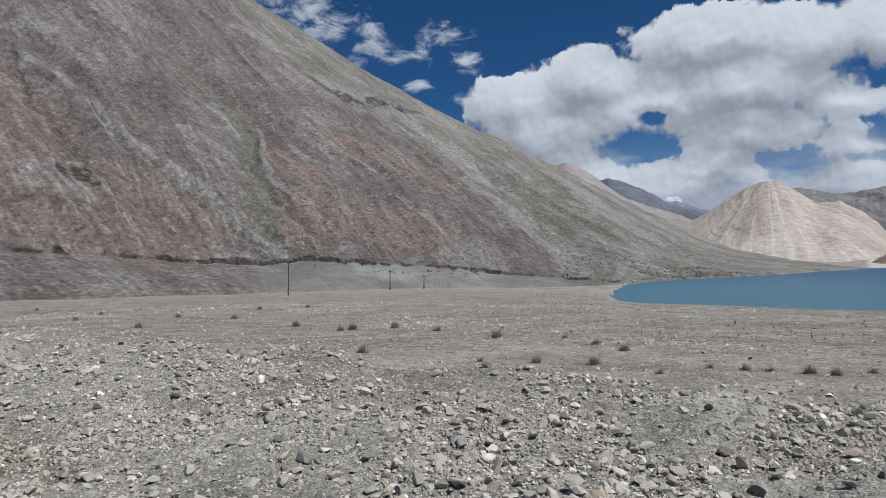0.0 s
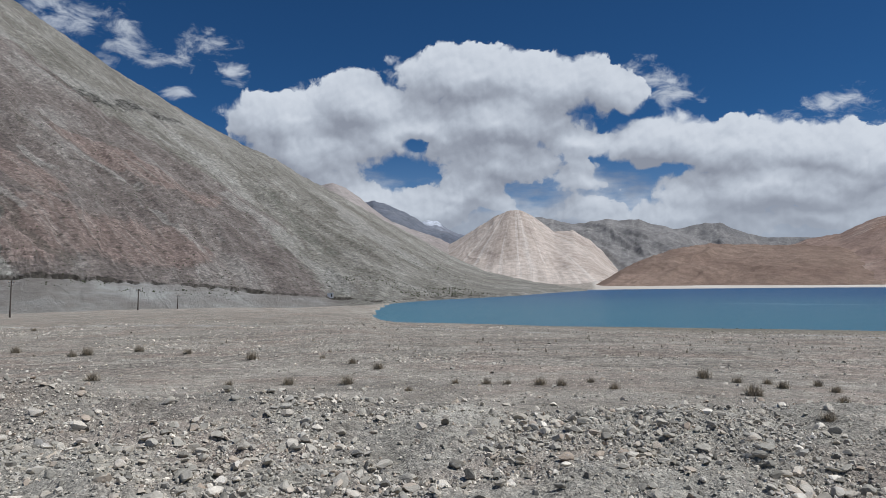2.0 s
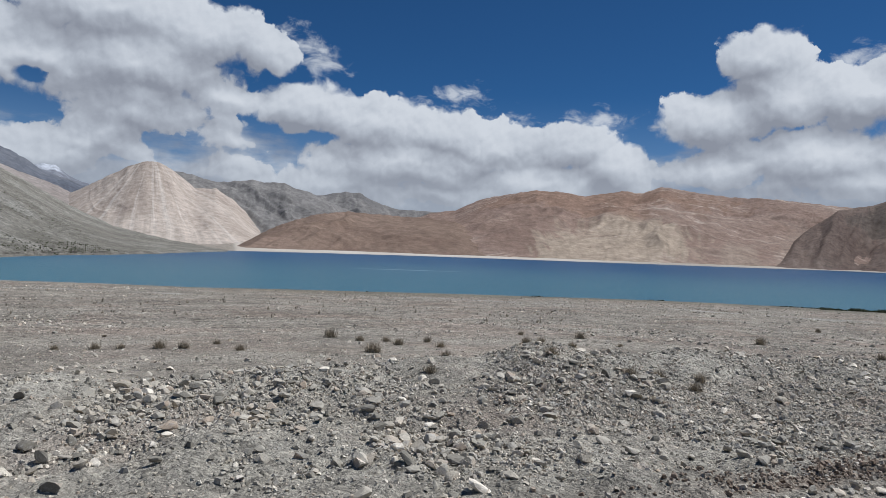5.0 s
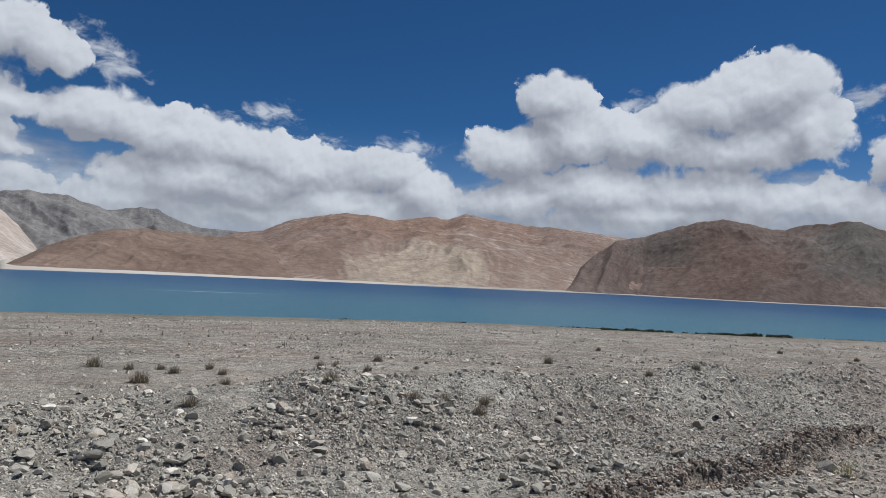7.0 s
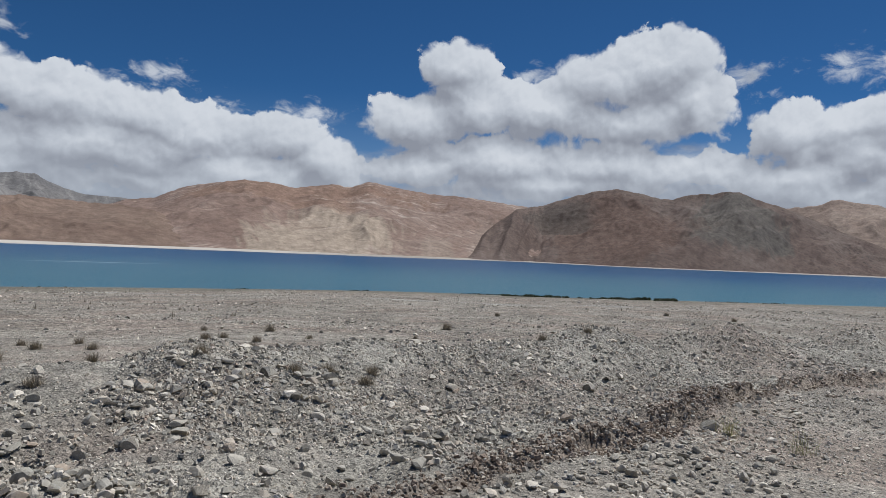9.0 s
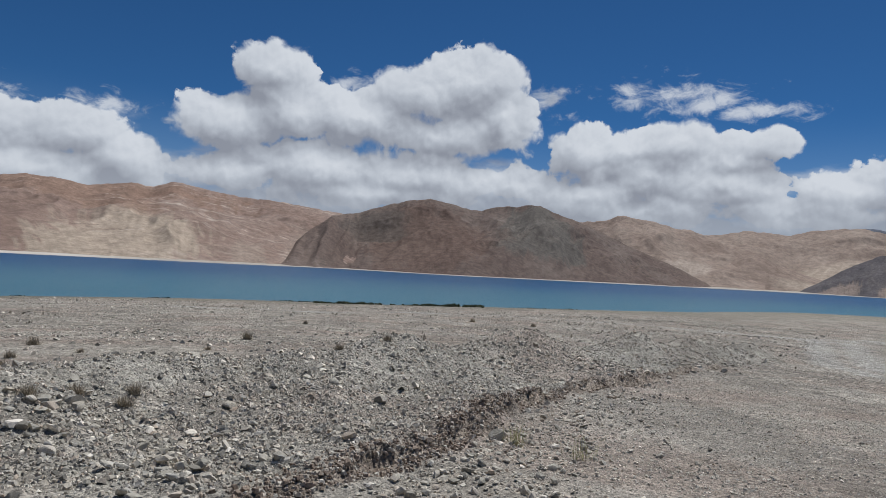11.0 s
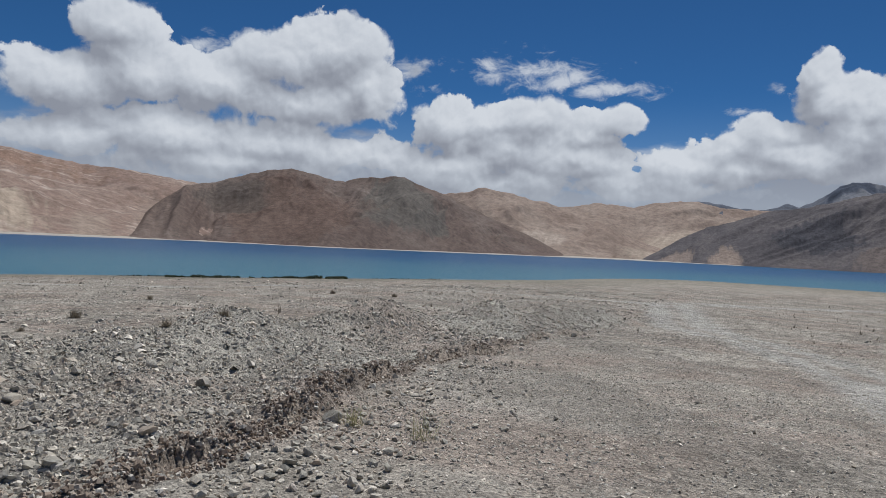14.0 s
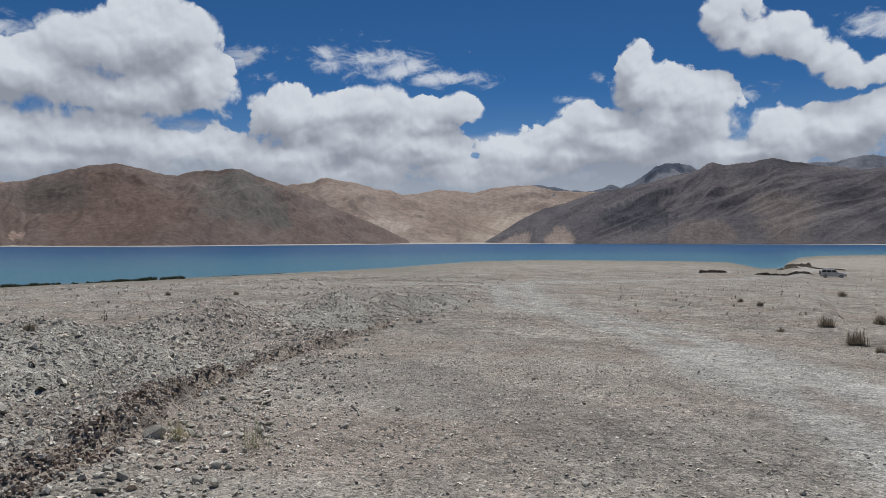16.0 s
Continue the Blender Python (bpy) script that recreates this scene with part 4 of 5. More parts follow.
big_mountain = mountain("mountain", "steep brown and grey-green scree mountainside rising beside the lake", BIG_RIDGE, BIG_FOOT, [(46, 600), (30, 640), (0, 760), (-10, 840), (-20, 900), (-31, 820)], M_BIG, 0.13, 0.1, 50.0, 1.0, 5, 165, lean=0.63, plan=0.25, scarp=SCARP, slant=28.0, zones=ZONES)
mountain("mountain", "far tan peak behind the scree slope", [(-2, 7), (-7.8, 7.6), (-9.5, 7.9), (-10.1, 8.1), (-11, 7.8), (-12.4, 6.9), (-13.5, 6.0), (-17, 3.5), (-20.5, 2.5)], 1300, 2100, M_ROSE, 0.14, 0.16, 90.0, 1.0, 31)
mountain("mountain", "far dark blue mountain ridge", [(-9, 5), (-12.4, 6.4), (-13.6, 6.65), (-14.6, 6.33), (-15.9, 5.83), (-17.2, 5.1), (-18, 4.5), (-20.1, 3.9), (-22, 3)], 1900, 2800, M_FAR, 0.14, 0.2, 130.0, 1.0, 37)
mountain("mountain", "distant snow-capped peak", [(-15, 4.2), (-17.4, 4.87), (-18, 5.05), (-18.8, 4.97), (-19.7, 4.33), (-20.5, 3.95), (-21.5, 3.7), (-23, 3.2)], 3000, 4000, M_SNOW, 0.12, 0.1, 160.0, 1.0, 43)
mountain("mountain", "dun valley slope below the far peaks", [(-12.4, 5.7), (-14.6, 5.1), (-16.7, 4.3), (-18.8, 3.6), (-20.3, 2.9), (-22.5, 2)], 1200, 1900, M_ROSE, 0.14, 0.06, 110.0, 0.9, 47)
mountain("mountain", "pale tan cone-shaped mountain with sandy gullied flanks", [(-17, 0.8), (-19.3, 2.65), (-19.7, 2.96), (-21.8, 4.21), (-23.6, 5.3), (-24.6, 5.75), (-25.2, 5.85), (-25.9, 5.7), (-26.7, 5.28), (-27.6, 4.62), (-28.4, 4.0), (-29.2, 4.0), (-29.9, 4.08), (-31.3, 3.23), (-32.7, 1.9), (-33.6, 1.1), (-35.5, 0.2)],
         [(-17, 1200), (-25, 1250), (-36, 1300)], 1850, M_TAN, 0.1, 0.035, 40.0, 0.92, 53, 110, plan=0.15)
mountain("mountain", "grey rocky mountain range with pale scree gullies", [(-25, 4.6), (-26.7, 5.2), (-27.9, 5.11), (-28.6, 4.88), (-29.9, 4.55), (-31.3, 4.72), (-32.7, 4.93), (-33.7, 4.78), (-35.1, 4.85), (-36, 4.42), (-37.2, 4.16), (-37.9, 3.9), (-39.5, 3.2), (-42, 2.4)], 1500, 2500, M_GREY, 0.11, 0.45, 90.0, 0.95, 59, 90, lean=0.5)
mountain("mountain", "distant grey mountain range", [(-36, 3.2), (-37.2, 3.8), (-37.9, 3.96), (-38.8, 4.13), (-40.2, 4.38), (-41.1, 4.36), (-42.1, 3.82), (-43.4, 3.37), (-44.6, 3.11), (-46.2, 3.07), (-47.5, 3.03), (-48.5, 2.9), (-51, 2.5)], 2000, 3000, M_GREY, 0.11, 0.32, 90.0, 0.95, 61)
mountain("hill", "low brown hill behind a pale beach", [(-30.6, -0.7), (-31.3, -0.55), (-32.7, 0.19), (-34.1, 1.09), (-35.5, 1.67), (-37.4, 2.34), (-39.2, 2.66), (-40.2, 2.76), (-42.5, 2.68), (-44.8, 2.55), (-46.5, 2.54), (-49, 2.3), (-52, 1.2), (-54.5, -0.2)],
         [(-30, 700), (-33, 800), (-40, 905), (-47, 935), (-55, 985)], [(-30, 900), (-40, 1350), (-55, 1350)], M_EARTH, 0.11, 0.26, 60.0, 1.15, 67, 100, lean=-0.4, category="hill")
mountain("mountain", "folded red-brown hills with tilted pale seams above the lake", [(-45, 2.2), (-47.3, 3.0), (-49.1, 3.24), (-50.1, 3.74), (-51.3, 4.25), (-53, 4.62), (-54.7, 4.94), (-55.6, 5.09), (-57.8, 5.03), (-59.6, 4.71), (-62.5, 5.18), (-64.1, 5.02), (-64.8, 5.28), (-65.5, 5.56), (-67.4, 5.25), (-70.4, 4.8), (-73.5, 4.66), (-75.8, 4.4), (-77.7, 4.13), (-79.5, 3.95), (-84, 3.3)],
         [(-45, 930), (-60, 1010), (-70, 1105), (-78, 1260), (-84, 1250)], [(-45, 1900), (-84, 2000)], M_BROWN, 0.13, 0.26, 95.0, 1.0, 71, 110, lean=-0.7)
mountain("mountain", "dark umber hills rising straight from the lake", [(-72.8, -0.6), (-73.4, -0.3), (-74.5, 1.1), (-76.1, 2.6), (-77.7, 3.8), (-79.9, 4.23), (-82.2, 5.0), (-83.9, 5.45), (-85.7, 5.7), (-87.4, 5.43), (-89.1, 4.98), (-90, 4.97), (-91.2, 5.37), (-92, 5.45), (-92.8, 5.42), (-94, 5.65), (-94.8, 5.56), (-95.9, 5.1), (-97.9, 4.45), (-99.2, 3.9), (-102.4, 2.47), (-104.7, 1.56), (-107, 0.49), (-108.6, -0.35)],
         [(-72, 1120), (-78, 1250), (-89, 1165), (-102, 1475), (-109, 1750)], [(-72, 1300), (-80, 1750), (-96, 1800), (-109, 1950)], M_UMBER, 0.13, 0.34, 85.0, 1.05, 73, 110, lean=-0.35)
mountain("mountain", "brown peak behind the umber hills", [(-94, 3.5), (-97.9, 4.43), (-100.1, 4.6), (-101, 5.02), (-101.5, 5.12), (-102.4, 4.86), (-103.3, 4.78), (-104.7, 4.42), (-105.6, 4.11), (-106.5, 4.1), (-107.9, 3.6), (-110, 2.6), (-112, 1.4)], 1900, 2500, M_DUN, 0.13, 0.36, 100.0, 1.0, 79)
mountain("hill", "rounded dun hills round a pale dry valley", [(-103, 3.2), (-106.5, 3.6), (-109.1, 3.85), (-110.5, 4.17), (-111.7, 4.08), (-113.5, 3.93), (-114.9, 4.25), (-116.3, 4.43), (-118.2, 4.51), (-119.1, 4.31), (-120, 4.03), (-121.8, 3.91), (-123.6, 3.89), (-128, 3.6)], 2300, 3300, M_DUN, 0.13, 0.3, 150.0, 0.75, 83, category="hill")
mountain("hill", "small brown hill at the valley mouth", [(-105.5, -0.4), (-106.5, 0.1), (-107.9, 1.42), (-109.5, 2.0), (-110.9, 2.36), (-111.7, 2.22), (-113.1, 1.56), (-114.9, 0.96), (-116.3, 0.55), (-119, -0.2)], [(-105, 1960), (-119, 2080)], 2300, M_DUN, 0.13, 0.1, 80.0, 1.1, 89, category="hill")
mountain("mountain", "dark peaks behind the slate range", [(-116, 3), (-118.2, 4.5), (-119, 4.45), (-121, 4.1), (-122.5, 3.9), (-123.6, 4.1), (-124.5, 4.45), (-125.3, 4.2), (-126.2, 4.6), (-127.1, 5.16), (-127.9, 5.8), (-128.6, 6.0), (-129.6, 6.01), (-130.5, 5.76), (-131.5, 5.2), (-135, 5.2), (-139, 5.68), (-140.5, 5.64), (-141.5, 5.9), (-142.2, 6.02), (-144, 5.75), (-152, 5)], 2600, 3400, M_FAR, 0.15, 0.28, 100.0, 1.0, 97)
mountain("mountain", "slate-grey range darkened by cloud shadow, with brown fans at the water", [(-113.4, -0.4), (-114, -0.3), (-115.4, 0.49), (-117.2, 1.65), (-119.1, 2.56), (-120.9, 3.01), (-122.7, 3.67), (-123.6, 3.95), (-125.3, 4.1), (-127, 4.5), (-129, 5.0), (-131.2, 5.45), (-131.7, 5.89), (-132.1, 5.96), (-133.1, 5.7), (-133.7, 5.76), (-134.9, 5.88), (-135.7, 6.01), (-136.2, 6.15), (-137, 5.95), (-137.5, 5.8), (-139, 5.5), (-142, 5.0), (-146, 5.2), (-152, 4.5), (-160, 3)],
         [(-113, 1910), (-125, 1850), (-160, 1770)], [(-113, 2000), (-120, 2450), (-160, 2700)], M_SLATE_SHADED, 0.1, 0.34, 150.0, 1.0, 101, 150, lean=-0.8, plan=0.6)


# ---- stones ----
rng = np.random.default_rng(11)


def ball(level):
    """Places and triangles of an icosphere."""
    bm = bmesh.new()
    bmesh.ops.create_icosphere(bm, subdivisions=level, radius=1.0)
    v = np.array([p.co[:] for p in bm.verts])
    f = np.array([[p.index for p in q.verts] for q in bm.faces])
    bm.free()
    return v, f


def stone_shape(level, seed):
    """An angular broken stone: a ball cut flat on several sides, flattened, with a rough skin."""
    g = np.random.default_rng(seed)
    v, f = ball(level)
    for _ in range(9):
        d = g.normal(size=3)
        d /= np.linalg.norm(d)
        over = np.maximum(v @ d - g.uniform(0.35, 0.8), 0)
        v = v - over[:, None] * d
    if level > 1:
        v = v * (1 + 0.1 * (fbm(v[:, 0] * 2 + seed, v[:, 1] * 2 + v[:, 2], 3, seed)[:, None] - 0.5))
    else:
        v = v * g.uniform(0.85, 1.12, (len(v), 1))
    v = v * np.array([1.0, g.uniform(0.6, 0.95), g.uniform(0.38, 0.7)])
    return v / np.abs(v).max(), f


def stone_material(name, dim=1.0, dark=0.17):
    mat, n, bsdf = shader(name, 0.85, 0.25)
    geo = n.add("ShaderNodeNewGeometry").outputs["Random Per Island"]
    own = n.add("ShaderNodeObjectInfo").outputs["Random"]
    pick = n.math("FRACT", n.math("ADD", geo, own))
    p = n.add("ShaderNodeTexCoord").outputs["Object"]
    col = n.ramp(pick, [(0.0, (dark, dark, dark * 0.95)), (0.15, (0.31, 0.313, 0.30)), (0.45, (0.45, 0.45, 0.435)), (0.62, (0.41, 0.395, 0.365)), (0.72, (0.53, 0.53, 0.515)), (0.86, (0.39, 0.34, 0.30)), (0.92, (0.64, 0.63, 0.60)), (1.0, (0.78, 0.775, 0.76))])
    col = n.mix(1.0, col, n.ramp(n.noise(p, 18.0, 5.0, 0.65), [(0.3, (0.84 * dim, 0.765 * dim, 0.655 * dim)), (0.7, (1.31 * dim, 1.195 * dim, 1.03 * dim))]), "MULTIPLY")
    dust = n.step(n.noise(p, 5.0, 4.0), 0.5, 0.7)
    col = n.mix(n.math("MULTIPLY", dust, 0.4), col, (0.46, 0.445, 0.42))
    n.put(bsdf.inputs["Base Color"], col)
    bump(n, bsdf, n.noise(p, 45.0, 5.0, 0.7), 0.5, 0.012)
    return mat


M_STONE = stone_material("broken stone")
M_GRAVEL = stone_material("fine gravel", 1.14, 0.27)
M_PEBBLE = stone_material("stones of the plain", 1.1, 0.24)
M_PAD = stone_material("pebbles of the pad", 1.02, 0.26)
M_FACE = stone_material("small stones of the bank", 0.98, 0.18)


def turned(count, g):
    """Random turns: a spin about z after a small tilt."""
    a, b, c = g.uniform(0, 2 * np.pi, count), g.normal(0, 0.35, count), g.normal(0, 0.35, count)
    ca, sa, cb, sb, cc, sc = np.cos(a), np.sin(a), np.cos(b), np.sin(b), np.cos(c), np.sin(c)
    one, nil = np.ones(count), np.zeros(count)
    rz = np.stack([np.stack([ca, -sa, nil], -1), np.stack([sa, ca, nil], -1), np.stack([nil, nil, one], -1)], 1)
    rx = np.stack([np.stack([one, nil, nil], -1), np.stack([nil, cb, -sb], -1), np.stack([nil, sb, cb], -1)], 1)
    ry = np.stack([np.stack([cc, nil, sc], -1), np.stack([nil, one, nil], -1), np.stack([-sc, nil, cc], -1)], 1)
    return rz @ rx @ ry


def scatter(name, label, category, x, y, size, shapes, material, g, sink=0.3, smooth=False):
    """Many small pieces as one mesh, each sunk a little into the ground."""
    z = ground_height(x, y) + size * 0.5 * (0.5 - sink)
    rot, kind = turned(len(x), g), g.integers(0, len(shapes), len(x))
    allv, allf, start = [], [], 0
    for k, (sv, sf) in enumerate(shapes):
        m = kind == k
        if not m.any():
            continue
        v = np.einsum("nij,vj->nvi", rot[m], sv) * (size[m] * 0.5)[:, None, None] + np.stack([x[m], y[m], z[m]], -1)[:, None, :]
        f = sf[None] + (np.arange(m.sum()) * len(sv))[:, None, None] + start
        allv.append(v.reshape(-1, 3)), allf.append(f.reshape(-1, 3))
        start += v.shape[0] * v.shape[1]
    ob = mesh_object(name, np.concatenate(allv), np.concatenate(allf), material, smooth)
    return tagged(ob, label, category, kind="stuff")


def spread(count, r_low, r_high, power, g, az_low=-148.0, az_high=62.0):
    """Places in the wedge that the walk looks over; a higher power crowds them nearer."""
    u = g.random(count)
    k = 2 - power
    r = (r_low ** k + u * (r_high ** k - r_low ** k)) ** (1 / k)
    hx, hy = heading(g.uniform(az_low, az_high, count))
    return 1.6 + r * hx, 0.2 + r * hy


def sizes(count, low, high, g, power=2.6):
    u = g.random(count)
    k = 1 - power
    return (low ** k + u * (high ** k - low ** k)) ** (1 / k)


SMALL = [stone_shape(1, 100 + k) for k in range(14)]
DOMES, LUMPS = [], []
for k in range(14):  # split pebbles: five sides drawn in to a flat, tilted top
    g_ = np.random.default_rng(950 + k)
    turn_ = np.arange(5) * 2 * np.pi / 5 + g_.normal(0, 0.22, 5)
    wide_ = g_.uniform(0.75, 1.1, 5)
    foot_ = np.stack([np.cos(turn_) * wide_, np.sin(turn_) * wide_ * 0.72, np.full(5, -0.35)], -1)
    head_ = foot_ * (g_.uniform(0.5, 0.8), g_.uniform(0.5, 0.85), 0) + np.array([0.0, 0.0, 1.0]) * g_.uniform(0.22, 0.5, (5, 1))
    both = np.concatenate([foot_, head_])
    ring_ = [(j, (j + 1) % 5) for j in range(5)]
    LUMPS.append((both, np.array([t for a, b in ring_ for t in ((a, b, b + 5), (a, b + 5, a + 5))] + [(5, 6, 7), (5, 7, 8), (5, 8, 9)])))
    top_ = np.array([[0.28, 0.1, 0.36], [-0.3, -0.06, 0.3]]) * g_.uniform(0.7, 1.2, (2, 3))
    DOMES.append((np.concatenate([foot_, top_]), np.array([(0, 1, 5), (1, 2, 6), (1, 6, 5), (2, 3, 6), (3, 4, 6), (4, 5, 6), (4, 0, 5)])))
MEDIUM = [stone_shape(2, 200 + k) for k in range(10)]


def on_pad(x, y):
    """Which places lie on the levelled pad, to the right of the bank."""
    return (to_line(x, y, [(a, b, 0) for a, b in PAD_SIDE])[1] < 0) & (x > 4.0)


def keep_rubble(x, y, g, floor=0.0, clump=0.9):
    """Which places lie on the spoil bank, in heaps."""
    b = rubble_zone(x, y)
    heap = fbm(x * 0.8, y * 0.8, 4, 55)
    track_free = (to_line(x, y, TRACKS[0])[0] > 1.3) & (to_line(x, y, EDGE)[0] > 0.25)
    return (g.random(len(x)) < np.clip(floor + b * ease(heap, 0.45, 0.64) * clump + 0.09 * b + 0.3 * b * ease(x, -0.5, -3.5), 0, 1)) & track_free


# coarse rubble of the spoil bank
x, y = spread(98000, 3.3, 20, 1.3, rng)
m = keep_rubble(x, y, rng)
x, y = x[m], y[m]
s = sizes(len(x), 0.035, 0.17, rng, 3.2) * (1 - 0.4 * ease(x, 7.5, 11))
big = s > 0.1
scatter("rubble", "loose grey broken stones heaped on the spoil bank", "rubble", x[big], y[big], s[big], MEDIUM, M_STONE, rng, 0.1)
scatter("rubble", "small broken stones filling the spoil bank", "rubble", x[~big], y[~big], s[~big], SMALL[:4] + LUMPS, M_STONE, rng, 0.1)
x, y = spread(42000, 15, 52, 1.4, rng, -120, 38)
m = keep_rubble(x, y, rng)
x, y = x[m], y[m]
scatter("rubble", "loose grey stones along the far run of the bank", "rubble", x, y, sizes(len(x), 0.06, 0.24, rng, 3.0), LUMPS, M_STONE, rng, 0.2)
# dense small stones over the whole face of the bank
x, y = spread(190000, 6, 42, 1.25, rng, -122, -48)
d_, side_, v_ = to_line(x, y, EDGE)
b_, bs_, bv_ = to_line(x, y, BANK)
m = (x > 5) & (side_ > 0) & (d_ > 0.25) & np.where(bs_ > 0, b_ < bv_[:, 2] * 1.3, b_ < 9) & (rng.random(len(x)) < 0.35 + 0.9 * ease(fbm(x * 0.7, y * 0.7, 4, 57), 0.35, 0.6))
x, y = x[m], y[m]
scatter("rubble", "small grey-brown stones covering the face of the bank", "rubble", x, y, sizes(len(x), 0.03, 0.13, rng, 2.8) * (0.8 + np.hypot(x, y) / 60), DOMES, M_FACE, rng, 0.25)
# fine gravel near the walk
x, y = spread(215000, 3.2, 22, 1.2, rng)
m = keep_rubble(x, y, rng, 0.1 + 0.45 * ease(fbm(x * 0.5, y * 0.5, 4, 58), 0.36, 0.62), 0.5)
x, y = x[m], y[m]
scatter("gravel", "fine grey gravel strewn over the ground", "gravel", x, y, sizes(len(x), 0.018, 0.075, rng, 2.5) * (0.84 + 0.16 * ease(rubble_zone(x, y), 0.1, 0.5)), DOMES, M_GRAVEL, rng, 0.25)
# loose stones fallen onto the pad below the undercut edge
line = np.array(EDGE)
seg, t_ = rng.integers(1, 10, 1500), rng.random(1500)
off = 0.35 + np.abs(rng.normal(0, 0.75, 1500))
run_ = line[seg + 1, :2] - line[seg, :2]
out_ = np.stack([run_[:, 1], -run_[:, 0]], -1) / np.linalg.norm(run_, axis=1)[:, None]
x, y = (line[seg, :2] + run_ * t_[:, None] + out_ * off[:, None]).T
scatter("rubble", "pale loose stones lying below the undercut edge", "rubble", x, y, sizes(1500, 0.03, 0.12, rng, 2.8), SMALL, M_PEBBLE, rng, 0.15)
# stones strewn over the plain
x, y = spread(165000, 10, 120, 1.45, rng)
m = (rng.random(len(x)) < (0.4 + 0.6 * ease(fbm(x * 0.25, y * 0.25, 4, 66), 0.4, 0.62)) * (0.2 + 0.8 * ease(fbm(x / 9, y / 16, 3, 67), 0.42, 0.56)) * (1 - 0.55 * ease(x, 9, 14) * ease(y, -14, -4))) & (to_line(x, y, TRACKS[0])[0] > 1.6) & (~on_pad(x, y) | (rng.random(len(x)) < 0.4)) & (to_line(x, y, TRACKS[1])[0] > 2.2)
x, y = x[m], y[m]
r_ = np.hypot(x, y)
scatter("gravel", "scattered pale and brown stones on the plain", "gravel", x, y, sizes(len(x), 0.04, 0.19, rng, 2.8) * (0.85 + r_ / 42) * np.where(on_pad(x, y), 0.5, 1.0), DOMES, M_PEBBLE, rng, 0.25)
# pebbles pressed into the pad
x, y = spread(72000, 4, 34, 1.3, rng, -148, -70)
m = on_pad(x, y) & (to_line(x, y, EDGE)[0] > 0.3) & (rng.random(len(x)) < (0.15 + 0.85 * ease(fbm(x * 0.45, y * 0.45, 4, 59), 0.4, 0.6)) * (0.25 + 0.75 * ease(to_line(x, y, TRACKS[0])[0], 0.3, 1.2)))
x, y = x[m], y[m]
scatter("gravel", "pale pebbles pressed into the levelled gravel pad", "gravel", x, y, sizes(len(x), 0.02, 0.065, rng, 2.6) * (0.9 + np.hypot(x, y) / 50), [(v * (1, 1, 0.62), f) for v, f in DOMES], M_PAD, rng, 0.36)
# clods and broken stone in the undercut edge
line = np.array(EDGE)
seg = rng.choice(len(line) - 1, 7600, p=np.array([0.1, 0.5, 0.9, 0.9, 1.0, 1.0, 1.2, 1.2, 0.8, 0.9, 0.6, 0.6, 0.2, 0.1]) / 10.0)
t_ = rng.random(7600)
ex = line[seg, 0] + (line[seg + 1, 0] - line[seg, 0]) * t_ + rng.normal(0, 0.1, 7600)
ey = line[seg, 1] + (line[seg + 1, 1] - line[seg, 1]) * t_ + rng.normal(0, 0.1, 7600)
# a heap of clods near the start of the walk, for a shaded hollow
ex, ey = np.append(ex, rng.normal(-4.3, 0.8, 900)), np.append(ey, rng.normal(6.7, 0.6, 900))
M_CLOD, n, bsdf = shader("earthy clods", 0.95, 0.1)
pick = n.add("ShaderNodeNewGeometry").outputs["Random Per Island"]
col = n.ramp(pick, [(0.0, (0.17, 0.13, 0.1)), (0.4, (0.33, 0.265, 0.21)), (0.75, (0.44, 0.385, 0.32)), (1.0, (0.55, 0.52, 0.46))])
grit = n.add("ShaderNodeTexCoord").outputs["Object"]
n.put(bsdf.inputs["Base Color"], n.mix(1.0, col, n.ramp(n.noise(grit, 24.0, 5.0, 0.65), [(0.3, (0.75, 0.74, 0.72)), (0.7, (1.25, 1.23, 1.2))]), "MULTIPLY"))
bump(n, bsdf, n.noise(grit, 45.0, 5.0, 0.7), 0.6, 0.012)
scatter("rubble", "earthy brown clods and stones in the undercut foot of the bank", "rubble", ex, ey, sizes(len(ex), 0.02, 0.085, rng, 2.7), LUMPS, M_CLOD, rng, 0.1)

# single larger stones: places picked out on the bank and the pad, the rest strewn at random
STONES = [stone_shape(3, 300 + k) for k in range(9)]  # shared by all single stones
stone_meshes = []
for k, (v, f) in enumerate(STONES):
    ob = mesh_object("stone", v * 0.5, f, M_STONE, True)
    ob.data.set_sharp_from_angle(angle=radians(26))
    stone_meshes.append(ob.data)
    bpy.data.objects.remove(ob)
PICKED_CREST = [(8.08, 4.63, 0.26), (6.03, 4.14, 0.17), (4.19, 6.05, 0.16), (3.20, 7.03, 0.12), (3.93, 4.73, 0.13), (3.66, 4.83, 0.14), (1.03, 7.13, 0.17), (6.84, 4.72, 0.16), (7.42, 4.55, 0.15), (6.36, 3.55, 0.17), (6.39, 4.89, 0.16), (6.77, 4.32, 0.19), (5.82, 4.40, 0.14), (5.09, 5.42, 0.12), (6.26, 5.30, 0.12), (7.63, 3.90, 0.15), (4.35, 4.86, 0.10), (7.66, 3.50, 0.15), (8.46, 3.61, 0.14), (4.64, 4.28, 0.12), (2.86, 8.64, 0.14), (2.99, 7.04, 0.11), (5.47, 3.11, 0.12), (-2.62, 7.81, 0.21), (-0.94, 8.42, 0.22), (-1.60, 6.78, 0.19)]
